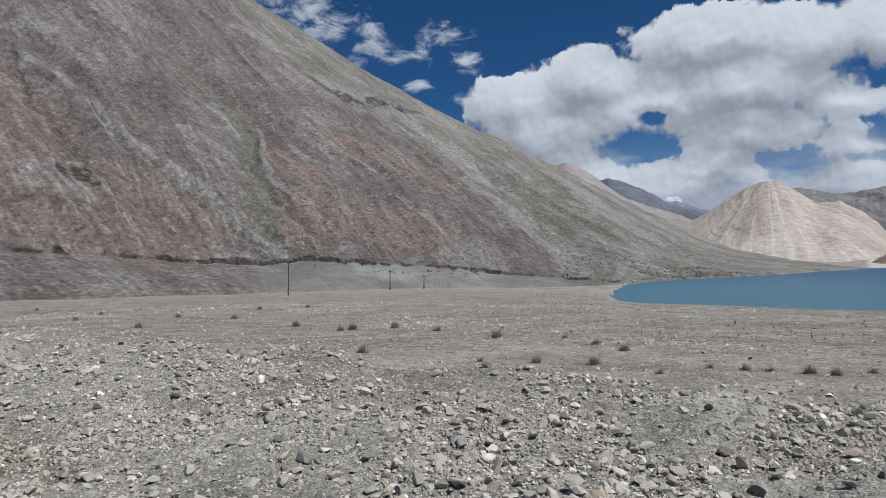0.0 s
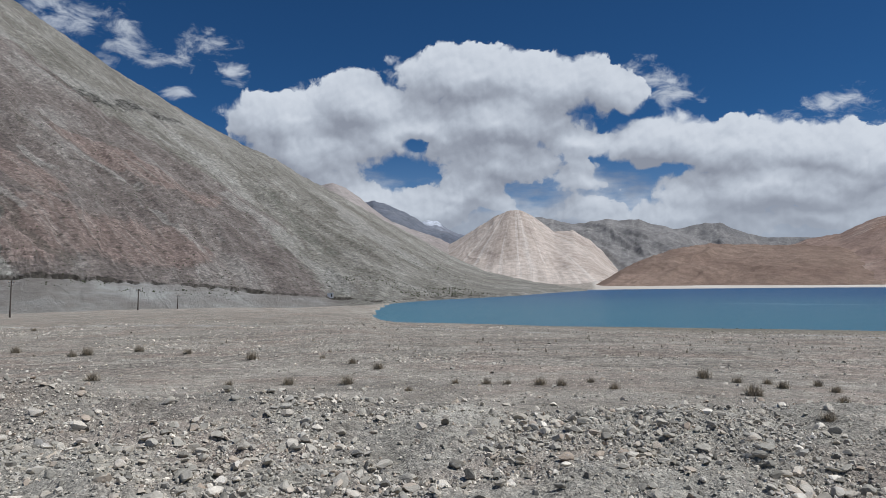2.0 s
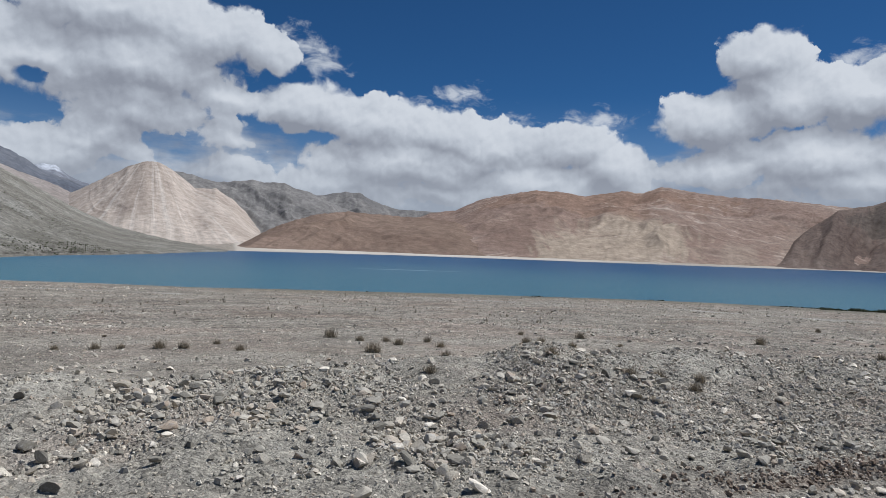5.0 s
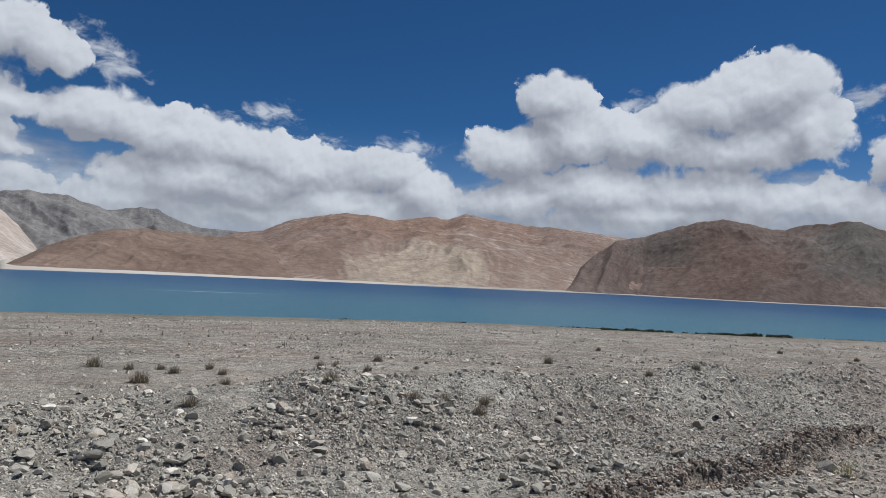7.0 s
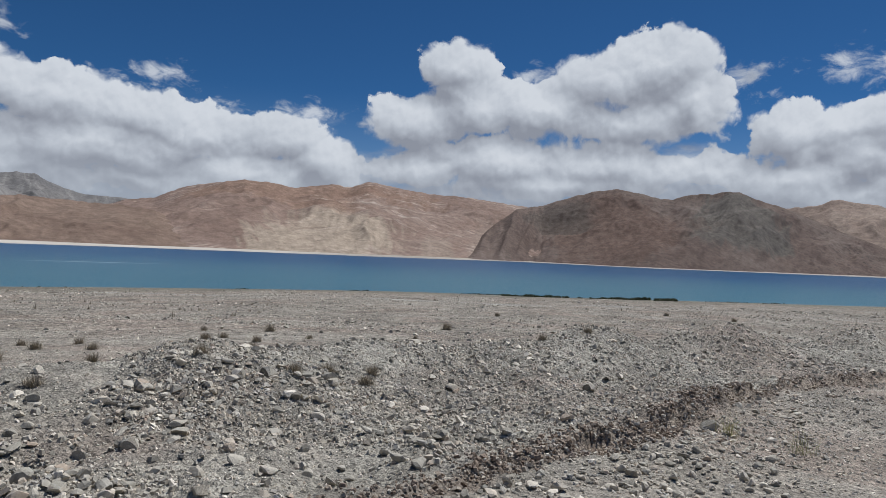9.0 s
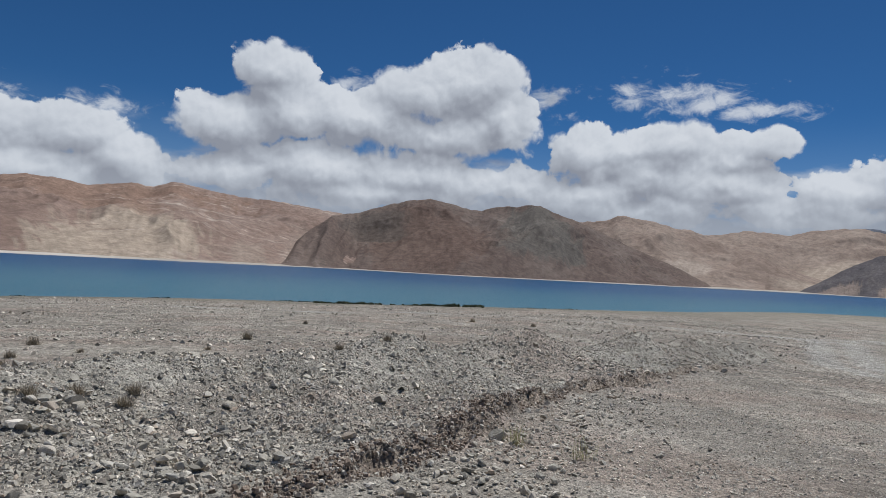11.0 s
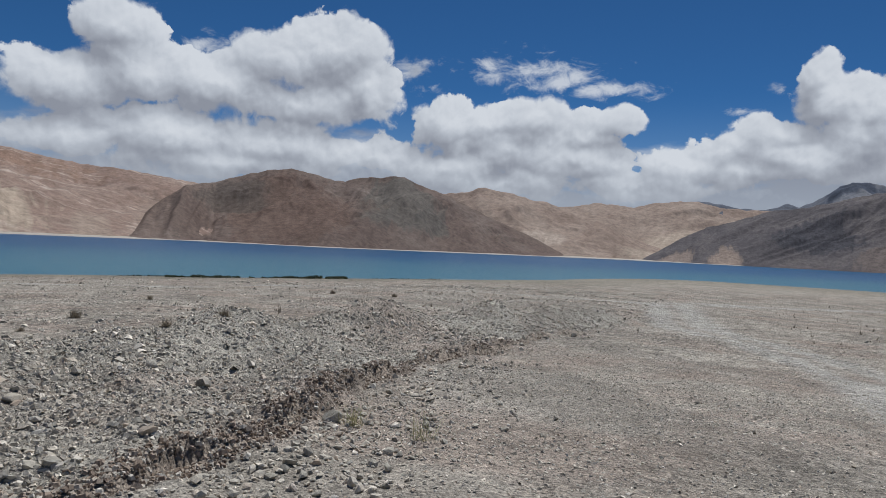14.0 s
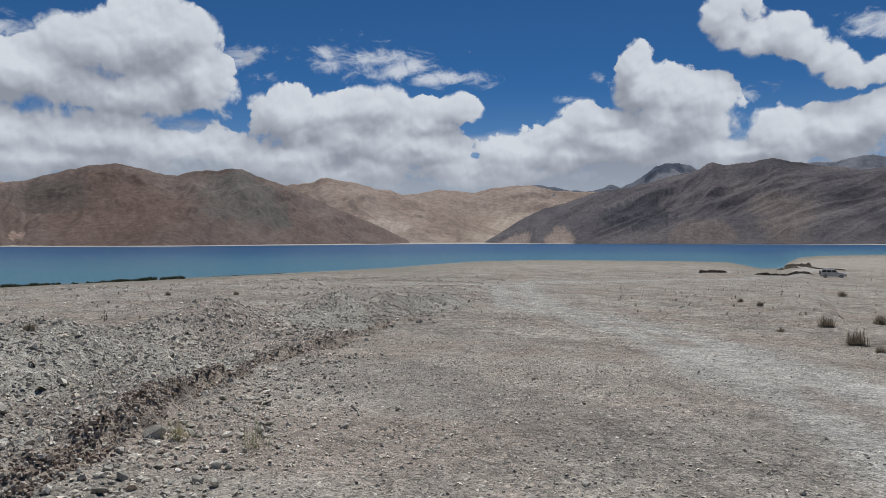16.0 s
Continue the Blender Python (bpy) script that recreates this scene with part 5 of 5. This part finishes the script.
PICKED_FOOT = [(-1.94, 8.18, 0.21), (-0.11, 9.30, 0.18), (0.41, 6.23, 0.12), (-0.98, 6.42, 0.10), (0.61, 6.49, 0.12), (1.03, 6.02, 0.11), (-2.97, 6.68, 0.12), (-4.32, 8.69, 0.18), (-6.47, 10.59, 0.24), (2.50, 6.22, 0.17), (2.80, 6.20, 0.14), (2.50, 7.39, 0.17), (0.27, 6.57, 0.12), (-1.31, 5.58, 0.15), (-2.50, 6.18, 0.12), (-4.15, 7.12, 0.15), (-3.43, 7.32, 0.15), (0.28, 5.23, 0.10), (0.83, 5.51, 0.10), (-1.13, 6.08, 0.10), (8.36, 4.47, 0.21), (6.58, 4.14, 0.22), (7.17, 3.65, 0.14), (6.01, 3.01, 0.14), (9.65, 2.58, 0.12), (7.10, 0.69, 0.11)]
PICKED_HEAP = [(7.22, 0.60, 0.09), (6.32, 2.54, 0.08), (6.00, 4.65, 0.12), (5.82, 5.05, 0.12), (7.91, 3.42, 0.12), (8.07, 3.88, 0.13), (7.25, 4.16, 0.13), (6.61, 4.70, 0.13), (5.49, 2.69, 0.09), (6.76, 2.20, 0.08), (9.17, 0.26, 0.09), (11.73, -4.71, 0.08), (10.59, -7.38, 0.07), (7.17, -2.62, 0.09), (6.62, -3.89, 0.06), (8.64, -1.44, 0.06), (24.4, -7.4, 0.29), (24.1, -7.8, 0.18), (23.3, -6.1, 0.24), (37.2, -28.5, 0.29), (11.14, -1.88, 0.06), (8.72, 0.22, 0.08), (8.72, -0.02, 0.09), (8.32, -4.01, 0.06)]
PICKED = PICKED_CREST + PICKED_FOOT + PICKED_HEAP


def stone(x, y, size, k, spin, label):
    ob = new("stone", stone_meshes[k % len(stone_meshes)])
    z = float(ground_height(np.array([x]), np.array([y]))[0])
    ob.matrix_world = pose(x, y, z + 0.1 * size, random.uniform(-14, 14), random.uniform(-14, 14), spin) @ Matrix.Scale(size, 4)
    return tagged(ob, label, "stone", "larger stones of the spoil bank")


for k, (x, y, size) in enumerate(PICKED):
    stone(x, y, size, k, 47.0 * k, "large grey angular stone lying on the spoil bank")
x, y = spread(1500, 4, 17, 1.2, rng)
m = keep_rubble(x, y, rng, 0.0, 0.8)
for k, (a, b) in enumerate(list(zip(x[m], y[m]))[:190]):
    stone(float(a), float(b), random.uniform(0.1, 0.21), k, random.uniform(0, 360), "grey weathered stone among the rubble of the bank")

# ---- plants ----
def blade_clump(count, height, spread_, width, lean, seed, droop=0.25):
    """Blades that rise from one root, each a bent strip."""
    g = np.random.default_rng(seed)
    vs, fs = [], []
    for _ in range(count):
        a, out = g.uniform(0, 2 * np.pi), abs(g.normal(0, lean))
        root = g.normal(0, spread_, 2)
        h = height * g.uniform(0.35, 1.0)
        d = np.array([np.cos(a), np.sin(a)])
        w = np.array([-d[1], d[0]]) * width * g.uniform(0.6, 1.3) * 0.5
        base = len(vs)
        for t, k in ((0, 1.0), (0.5, 0.8), (1.0, 0.12)):
            c = root + d * h * (np.sin(out) * t + droop * np.sin(out) * t * t)
            z = h * np.cos(out) * t * (1 - droop * 0.4 * t)
            vs += [(*(c - w * k), z), (*(c + w * k), z)]
        fs += [(base, base + 1, base + 3, base + 2), (base + 2, base + 3, base + 5, base + 4)]
    return np.array(vs), np.array(fs)


def plant_material(name, low, high):
    mat, n, bsdf = shader(name, 0.8, 0.2)
    geo = n.add("ShaderNodeNewGeometry").outputs["Random Per Island"]
    col = n.ramp(n.math("FRACT", n.math("ADD", geo, n.math("MULTIPLY", n.add("ShaderNodeObjectInfo").outputs["Random"], 0.3))), [(0.0, low), (1.0, high)])
    n.put(bsdf.inputs["Base Color"], col)
    return mat


M_SCRUB = plant_material("dry scrub", (0.24, 0.205, 0.155), (0.47, 0.41, 0.32))
M_GRASS = plant_material("green-yellow grass", (0.34, 0.33, 0.17), (0.62, 0.58, 0.37))
M_SEDGE = plant_material("dark sedge", (0.05, 0.06, 0.03), (0.12, 0.13, 0.07))

bush_meshes = []
for k in range(4):
    v, f = blade_clump(420, 0.42, 0.075, 0.013, 0.85, 400 + k)
    ob = mesh_object("bush", v, f, M_SCRUB, False)
    bush_meshes.append(ob.data)
    bpy.data.objects.remove(ob)
BUSHES_FIELD = [(12.17, 14.51, 0.30), (10.39, 10.94, 0.29), (12.79, 13.07, 0.20), (12.03, 11.85, 0.22), (13.50, 12.29, 0.20), (12.54, 10.98, 0.19), (11.09, 9.54, 0.19), (7.00, 6.20, 0.15), (12.23, 13.41, 0.20), (15.98, 10.98, 0.23), (8.17, 5.20, 0.15), (19.8, 11.6, 0.29), (16.02, 9.60, 0.21), (8.18, 12.35, 0.19), (7.65, 13.59, 0.22), (7.29, 13.88, 0.23), (6.37, 14.72, 0.18), (5.2, 20.1, 0.27), (3.38, 15.74, 0.26), (5.1, 23.4, 0.27), (2.15, 16.20, 0.24), (8.70, 14.13, 0.16)]
BUSHES_SLOPE = [(6.73, 14.37, 0.15), (8.66, 4.36, 0.15), (9.72, 3.88, 0.15), (5.62, 14.72, 0.15), (4.24, 13.71, 0.15), (-38.2, 72.1, 0.60), (-43.8, 88.9, 0.60), (-25.4, 57.8, 0.60), (-29.5, 77.1, 0.60), (-11.8, 55.5, 0.60), (-6.0, 45.7, 0.60), (-6.6, 44.3, 0.44), (-3.4, 48.0, 0.55), (-0.4, 42.5, 0.42), (2.2, 28.8, 0.43), (-20.6, 68.3, 0.60), (-65.4, 111.6, 0.60), (-2.4, 20.3, 0.30), (4.8, 27.6, 0.23), (0.87, 16.80, 0.17), (-19.7, 100.8, 0.60), (-25.9, 97.8, 0.60)]
BUSHES_SHORE = [(14.6, -14.5, 0.42), (20.1, -20.1, 0.47), (18.4, -16.3, 0.18), (21.5, -24.5, 0.45), (37.6, -35.1, 0.40), (54.0, -62.5, 0.66), (41.2, -37.0, 0.35), (13.21, -13.43, 0.19), (26.9, 8.4, 0.34), (14.28, 8.58, 0.19), (9.25, 4.24, 0.15), (9.36, 3.80, 0.15), (13.85, 2.52, 0.15), (61.8, 0.6, 0.39), (58.6, -4.3, 0.37), (18.0, 9.3, 0.15), (19.0, 13.3, 0.18), (16.7, 11.0, 0.21), (20.5, 7.3, 0.15), (44.2, 10.6, 0.28), (14.92, 1.87, 0.15)]
BUSHES = BUSHES_FIELD + BUSHES_SLOPE + BUSHES_SHORE
for k, (x, y, size) in enumerate(BUSHES):
    ob = new("bush", bush_meshes[k % 4])
    z = float(ground_height(np.array([x]), np.array([y]))[0])
    ob.matrix_world = pose(x, y, z - 0.02, 0, 0, 71 * k) @ Matrix.Scale(size / 0.37, 4)
    tagged(ob, "dry grey-brown rounded scrub bush on the gravel", "bush", "scrub bushes on the plain")

TUFTS = [(9.55, -0.15, 0.30, 46), (9.0, -0.72, 0.33, 34)]
for k, (x, y, h, count) in enumerate(TUFTS):
    v, f = blade_clump(int(count * 1.4), h * 1.1, 0.05, 0.0045, 0.36, 500 + k, 0.4)
    ob = mesh_object("grass_tuft", v, f, M_GRASS, False)
    ob.location = (x, y, float(ground_height(np.array([x]), np.array([y]))[0]) - 0.01)
    tagged(ob, "thin green-yellow grass tuft growing in the gravel", "grass", "grass tufts on the pad")


def clumps(name, label, category, x, y, size, material, g, blades=26):
    shapes = [blade_clump(blades, 0.5, 0.06, 0.07, 0.8, 600 + k) for k in range(4)]
    z = ground_height(x, y)
    rot = g.uniform(0, 2 * np.pi, len(x))
    allv, allf, start = [], [], 0
    kind = g.integers(0, 4, len(x))
    for k, (sv, sf) in enumerate(shapes):
        m = kind == k
        c, s_ = np.cos(rot[m])[:, None], np.sin(rot[m])[:, None]
        vx = (sv[:, 0] * c - sv[:, 1] * s_) * size[m][:, None] * 2 + x[m][:, None]
        vy = (sv[:, 0] * s_ + sv[:, 1] * c) * size[m][:, None] * 2 + y[m][:, None]
        vz = sv[:, 2] * size[m][:, None] * 2 + z[m][:, None]
        allv.append(np.stack([vx, vy, vz], -1).reshape(-1, 3))
        allf.append((sf[None] + (np.arange(m.sum()) * len(sv))[:, None, None] + start).reshape(-1, 4))
        start += m.sum() * len(sv)
    return tagged(mesh_object(name, np.concatenate(allv), np.concatenate(allf), material, False), label, category, kind="stuff")


# low scrub too far off to be told apart
x, y = spread(11000, 30, 330, 0.85, rng)
r_, a_ = np.hypot(x, y), np.degrees(np.arctan2(-x, y))
m = (r_ < along(a_, NEAR_SHORE) - 14) & (rng.random(len(x)) < ease(fbm(x / 14, y / 14, 3, 88), 0.36, 0.6)) & (to_line(x, y, TRACKS[1])[0] > 2.5) & (to_line(x, y, TRACKS[0])[0] > 3) & ~((a_ > -12.5) & (r_ > 210))
x, y = x[m], y[m]
clumps("scrub", "sparse dry scrub dotted over the plain", "scrub", x, y, 0.08 + 0.26 * rng.random(len(x)) ** 1.6, M_SCRUB, rng, 7)
# dark sedge along the water
for a0, a1, r_in, count, tall in ((-90.5, -76.8, 15, 1500, 0.6), (-77, -73.5, 5, 90, 0.35), (-98, -92.5, 5, 120, 0.35), (-57, -55, 4, 40, 0.35), (-66, -64.5, 4, 40, 0.3), (-44, -41, 4, 40, 0.25)):
    a_ = rng.uniform(a0, a1, count)
    a_ = a_[fbm(a_ * 1.3, a_ * 0 + 7, 3, 94) > 0.3]
    count = len(a_)
    r_ = along(a_, NEAR_SHORE) - rng.uniform(0.5, r_in, count) * (0.4 + 0.9 * fbm(a_ * 1.7, a_ * 0, 3, 93))
    hx, hy = heading(a_)
    clumps("sedge", "dark green sedge along the lake's edge", "sedge", r_ * hx, r_ * hy, rng.uniform(0.25, 1.0, count) * tall * (0.25 + 1.9 * fbm(a_ * 1.9, a_ * 0, 3, 98)), M_SEDGE, rng, 22)


# ---- scrub on the mountainside ----
def surface_point(ob, az, el):
    """The vertex of a mountain that lies in a direction from the first eye."""
    co = np.empty(len(ob.data.vertices) * 3, np.float32)
    ob.data.vertices.foreach_get("co", co)
    co = co.reshape(-1, 3)
    flat_ = np.hypot(co[:, 0], co[:, 1])
    off = (np.degrees(np.arctan2(-co[:, 0], co[:, 1])) - az) ** 2 + (np.degrees(np.arctan2(co[:, 2] - EYE, flat_)) - el) ** 2
    return co[np.argmin(off + 9.0 * (flat_ > 700))]


co = np.empty(len(big_mountain.data.vertices) * 3, np.float32)
big_mountain.data.vertices.foreach_get("co", co)
co = co.reshape(-1, 3)
a_, r_ = np.degrees(np.arctan2(-co[:, 0], co[:, 1])), np.hypot(co[:, 0], co[:, 1])
ok = np.flatnonzero((a_ < 36) & (a_ > -24) & (r_ < 620) & (r_ > 270) & (fbm(co[:, 0] / 30, co[:, 1] / 30, 4, 71) > 0.5))
chance = np.where(r_[ok] < 345, 0.25, 1.0)
pick = co[rng.choice(ok, 5000, replace=False, p=chance / chance.sum())]
spikes = [blade_clump(5, 0.5, 0.1, 0.34, 0.9, 640 + k) for k in range(3)]
vs, fs, start = [], [], 0
for p, size, k in zip(pick, 0.35 + 1.0 * rng.random(len(pick)) ** 2.5, rng.integers(0, 3, len(pick))):
    v, f = spikes[k]
    vs.append(v * size * 1.5 + p), fs.append(f + start)
    start += len(v)
tagged(mesh_object("scrub", np.concatenate(vs), np.concatenate(fs), M_SEDGE, False), "dark low scrub dotted over the mountainside", "scrub", kind="stuff")


# ---- built things ----
def plain(name, colour, rough=0.5, gloss=0.5, metal=0.0, grain=20.0, spread_=0.12):
    mat, n, bsdf = shader(name, rough, gloss)
    bsdf.inputs["Metallic"].default_value = metal
    p = n.add("ShaderNodeTexCoord").outputs["Object"]
    lo, hi = tuple(c * (1 - spread_) for c in colour), tuple(c * (1 + spread_) for c in colour)
    n.put(bsdf.inputs["Base Color"], n.ramp(n.noise(p, grain, 5.0, 0.6), [(0.3, lo), (0.7, hi)]))
    return mat


def part(name, bm, material, parent, label=""):
    """Links a bmesh as one mesh under a thing or a part."""
    me = bpy.data.meshes.new(name)
    bm.to_mesh(me), bm.free()
    me.materials.append(material)
    ob = new(name, me)
    ob.parent = parent
    return tagged(ob, label)


def box(lo, hi, bevel=0.0, taper=None):
    """A block between two corners, its edges rounded; taper: x and y shares of the top."""
    bm = bmesh.new()
    bmesh.ops.create_cube(bm, size=1.0)
    mid, size = (Vector(lo) + Vector(hi)) / 2, Vector(hi) - Vector(lo)
    for v in bm.verts:
        if taper and v.co.z > 0:
            v.co.x, v.co.y = v.co.x * taper[0], v.co.y * taper[1]
        v.co = Vector((v.co.x * size.x, v.co.y * size.y, v.co.z * size.z)) + mid
    if bevel:
        bmesh.ops.bevel(bm, geom=bm.edges[:], offset=bevel, segments=2, affect="EDGES", profile=0.6)
    return bm


def rod(a, b, r0, r1, sides=14):
    bm = bmesh.new()
    a, b = Vector(a), Vector(b)
    bmesh.ops.create_cone(bm, cap_ends=True, segments=sides, radius1=r0, radius2=r1, depth=(b - a).length)
    bm.transform(Matrix.Translation((a + b) / 2) @ (b - a).to_track_quat("Z", "Y").to_matrix().to_4x4())
    return bm


M_POLE = plain("weathered pole wood", (0.11, 0.09, 0.075), 0.85, 0.2)
M_IRON = plain("dull iron", (0.2, 0.2, 0.2), 0.6, 0.4, 0.6)
M_CERAMIC = plain("brown ceramic", (0.3, 0.16, 0.1), 0.3)
for az, r, tall, label in ((12.6, 190.0, 8.6, "tall dark wooden utility pole on the gravel plain"), (4.4, 232.0, 6.6, "dark wooden utility pole near the mountain's foot"), (1.6, 238.0, 4.6, "short wooden pole near the mountain's foot")):
    hx, hy = heading(az)
    z = float(ground_height(np.array([r * hx]), np.array([r * hy]))[0])
    pole = new("utility_pole")
    pole.matrix_world = pose(r * hx, r * hy, z - 0.05, 0, 1.2, az + 20)
    tagged(pole, label, "utility pole", "poles along the plain")
    part("shaft", rod((0, 0, -0.4), (0, 0, tall), 0.17, 0.11), M_POLE, pole)
    part("sleeve", rod((0, 0, 0.0), (0, 0, 1.6), 0.21, 0.2), M_POLE, pole, "thicker dark foot sleeve")
    part("crossarm", box((-0.7, -0.06, tall - 0.5), (0.7, 0.06, tall - 0.36), 0.015), M_IRON, pole, "short iron crossarm")
    for sx_ in (-0.6, 0.6):
        part("insulator", rod((sx_, 0, tall - 0.36), (sx_, 0, tall - 0.12), 0.06, 0.04, 10), M_CERAMIC, pole, "brown ceramic insulator")

# small white hut at the mountain's foot
M_LIME = plain("whitewashed wall", (0.82, 0.81, 0.79), 0.9, 0.2)
M_TIN = plain("pale tin roof", (0.62, 0.63, 0.64), 0.45, 0.5, 0.3)
M_DOOR = plain("dark door paint", (0.06, 0.055, 0.05), 0.7)
hx, hy = heading(-9.9)
spot = surface_point(big_mountain, -10.05, -1.2)
hut = new("hut")
hut.matrix_world = pose(float(spot[0]), float(spot[1]), float(spot[2]) - 0.2, 0, 0, -9.9)
tagged(hut, "tiny whitewashed hut with a pale tin roof on the slope", "hut")
part("wall", box((-1.3, -0.9, -0.6), (1.3, 0.9, 1.6), 0.02), M_LIME, hut)
part("roof", box((-1.5, -1.1, 1.5), (1.5, 1.1, 1.68), 0.03), M_TIN, hut, "flat pale tin roof")
part("door", box((0.3, -0.94, -0.1), (0.85, -0.9, 1.3), 0.008), M_DOOR, hut, "dark plank door")

# ---- parked car ----
M_PAINT = plain("silver car paint", (0.55, 0.56, 0.57), 0.3, 0.6, 0.35, 3.0, 0.05)
M_WHITE = plain("white roof paint", (0.75, 0.75, 0.75), 0.35, 0.5, 0.0, 3.0, 0.04)
M_TRIM = plain("black plastic trim", (0.03, 0.03, 0.032), 0.6, 0.4)
M_TYRE = plain("tyre rubber", (0.025, 0.025, 0.025), 0.85, 0.2)
M_RIM = plain("alloy rim", (0.45, 0.45, 0.46), 0.35, 0.5, 0.8)
M_GLASS = plain("tinted car glass", (0.02, 0.025, 0.03), 0.08, 0.6)
M_LAMP = plain("clear lamp glass", (0.7, 0.7, 0.68), 0.15, 0.6)
M_RED = plain("red lamp glass", (0.35, 0.02, 0.02), 0.2, 0.6)


def profile_body(points, half, inset, bevel):
    """A car's shell: a side outline drawn out to both sides, narrower towards the top."""
    bm = bmesh.new()
    top = max(p[1] for p in points)
    left = [bm.verts.new((x, half - inset * max(0, z - 0.8) / max(0.01, top - 0.8), z)) for x, z in points]
    right = [bm.verts.new((x, -half + inset * max(0, z - 0.8) / max(0.01, top - 0.8), z)) for x, z in points]
    bm.faces.new(left), bm.faces.new(right[::-1])
    for k in range(len(points)):
        j = (k + 1) % len(points)
        bm.faces.new((left[j], left[k], right[k], right[j]))
    bmesh.ops.recalc_face_normals(bm, faces=bm.faces[:])
    bmesh.ops.bevel(bm, geom=bm.edges[:], offset=bevel, segments=2, affect="EDGES", profile=0.6)
    return bm


def car_at(x, y, yaw, label):
    """A boxy estate car; its nose points along its own +x."""
    z = float(ground_height(np.array([x]), np.array([y]))[0])
    car = new("car")
    car.matrix_world = pose(x, y, z, 0, 0, yaw)
    tagged(car, label, "car")
    part("body", profile_body([(-2.1, 0.38), (-2.15, 0.75), (-2.1, 1.0), (0.75, 1.0), (1.75, 0.92), (2.08, 0.78), (2.12, 0.42), (1.7, 0.3), (-1.8, 0.3)], 0.86, 0.05, 0.05), M_PAINT, car)
    part("cabin", profile_body([(-2.05, 0.98), (-1.95, 1.58), (-1.7, 1.68), (0.05, 1.66), (0.85, 0.98)], 0.82, 0.14, 0.05), M_WHITE, car, "white upper body and roof")
    for side in (1, -1):
        for x0, x1 in ((-1.85, -1.15), (-1.05, -0.35), (-0.25, 0.4)):
            bm = box((x0, -0.012, 1.06), (x1, 0.012, 1.5), 0.006, (0.86, 1.0))
            bm.transform(Matrix.Translation((0, side * 0.775, 0)) @ Matrix.Translation((0, 0, 1.28)) @ Matrix.Rotation(side * radians(10), 4, "X") @ Matrix.Translation((0, 0, -1.28)))
            part("window", bm, M_GLASS, car, "dark tinted side window")
        part("mirror", box((0.42, side * 0.9 - 0.07, 1.02), (0.56, side * 0.9 + 0.07, 1.18), 0.02), M_TRIM, car)
        part("headlight", box((1.92, side * 0.62 - 0.16, 0.68), (2.1, side * 0.62 + 0.16, 0.84), 0.03), M_LAMP, car, "clear glass headlight")
        part("tail_light", box((-2.17, side * 0.72 - 0.08, 0.8), (-2.08, side * 0.72 + 0.08, 1.15), 0.02), M_RED, car, "red tail light")
        for wx_ in (-1.32, 1.32):
            wheel = part("wheel", rod((wx_, side * 0.88, 0.32), (wx_, side * 0.66, 0.32), 0.33, 0.33, 28), M_TYRE, car)
            part("rim", rod((wx_, side * 0.9, 0.32), (wx_, side * 0.86, 0.32), 0.2, 0.2, 18), M_RIM, wheel, "alloy rim")
    part("windscreen", box((0.18, -0.62, 1.3), (0.78, 0.62, 1.33), 0.01), M_GLASS, car).matrix_local = Matrix.Translation((0.47, 0, 1.33)) @ Matrix.Rotation(radians(40), 4, "Y") @ Matrix.Translation((-0.47, 0, -1.31))
    part("front_bumper", box((2.0, -0.8, 0.35), (2.18, 0.8, 0.58), 0.05), M_TRIM, car, "black bumper")
    part("rear_bumper", box((-2.24, -0.8, 0.35), (-2.08, 0.8, 0.6), 0.05), M_TRIM, car, "black bumper")
    part("spare_wheel", rod((-2.16, 0, 0.98), (-2.36, 0, 0.98), 0.34, 0.33, 28), M_TYRE, car, "black spare wheel on the tailgate")
    return car


car_at(100.4, -117.2, -140.9, "silver and white estate car parked by the lake track")

# ---- eroded ledges by the bay ----
M_LEDGE = plain("dark eroded earth", (0.23, 0.197, 0.155), 0.95, 0.1, 0.0, 1.5, 0.4)


def ledge(x0, y0, x1, y1, tall, deep_, seed):
    """A low broken bank: ragged face, turf top that runs out into the ground behind."""
    count = 90
    t = np.linspace(0, 1, count)
    away = np.array([x0 + x1, y0 + y1])
    away = away / np.linalg.norm(away)
    jag = (fbm(t * 14, t * 0, 5, seed) - 0.5) * deep_ * 1.3
    px, py = x0 + (x1 - x0) * t + away[0] * jag, y0 + (y1 - y0) * t + away[1] * jag
    lip = tall * (0.15 + 1.1 * fbm(t * 9, t * 0 + 3, 5, seed + 1)) * ease(np.minimum(t, 1 - t), 0, 0.08)
    rows = []
    for out, k in ((-0.3, -0.4), (0.0, 0.0), (0.05, 0.5), (-0.08, 0.9), (0.15, 1.0), (deep_, 0.85), (deep_ * 2, -0.3)):
        qx, qy = px + away[0] * out, py + away[1] * out
        rows.append(np.stack([qx, qy, ground_height(qx, qy) + lip * k - (0.2 if k < 0 else 0.0)], -1))
    ob = mesh_object("bank_ledge", np.concatenate(rows), grid_faces(len(rows), count), M_LEDGE, False)
    return tagged(ob, "low dark eroded earth bank by the bay", "bank", kind="structure")


for k, (x0, y0, x1, y1, tall) in enumerate(((112, -95, 116, -106, 0.7), (112, -109, 108, -121, 0.6), (178, -188, 158, -178, 1.3), (162, -168, 143, -156, 0.6), (152, -166, 128, -155, 0.45))):
    ledge(x0, y0, x1, y1, tall, 1.4, 700 + 7 * k)
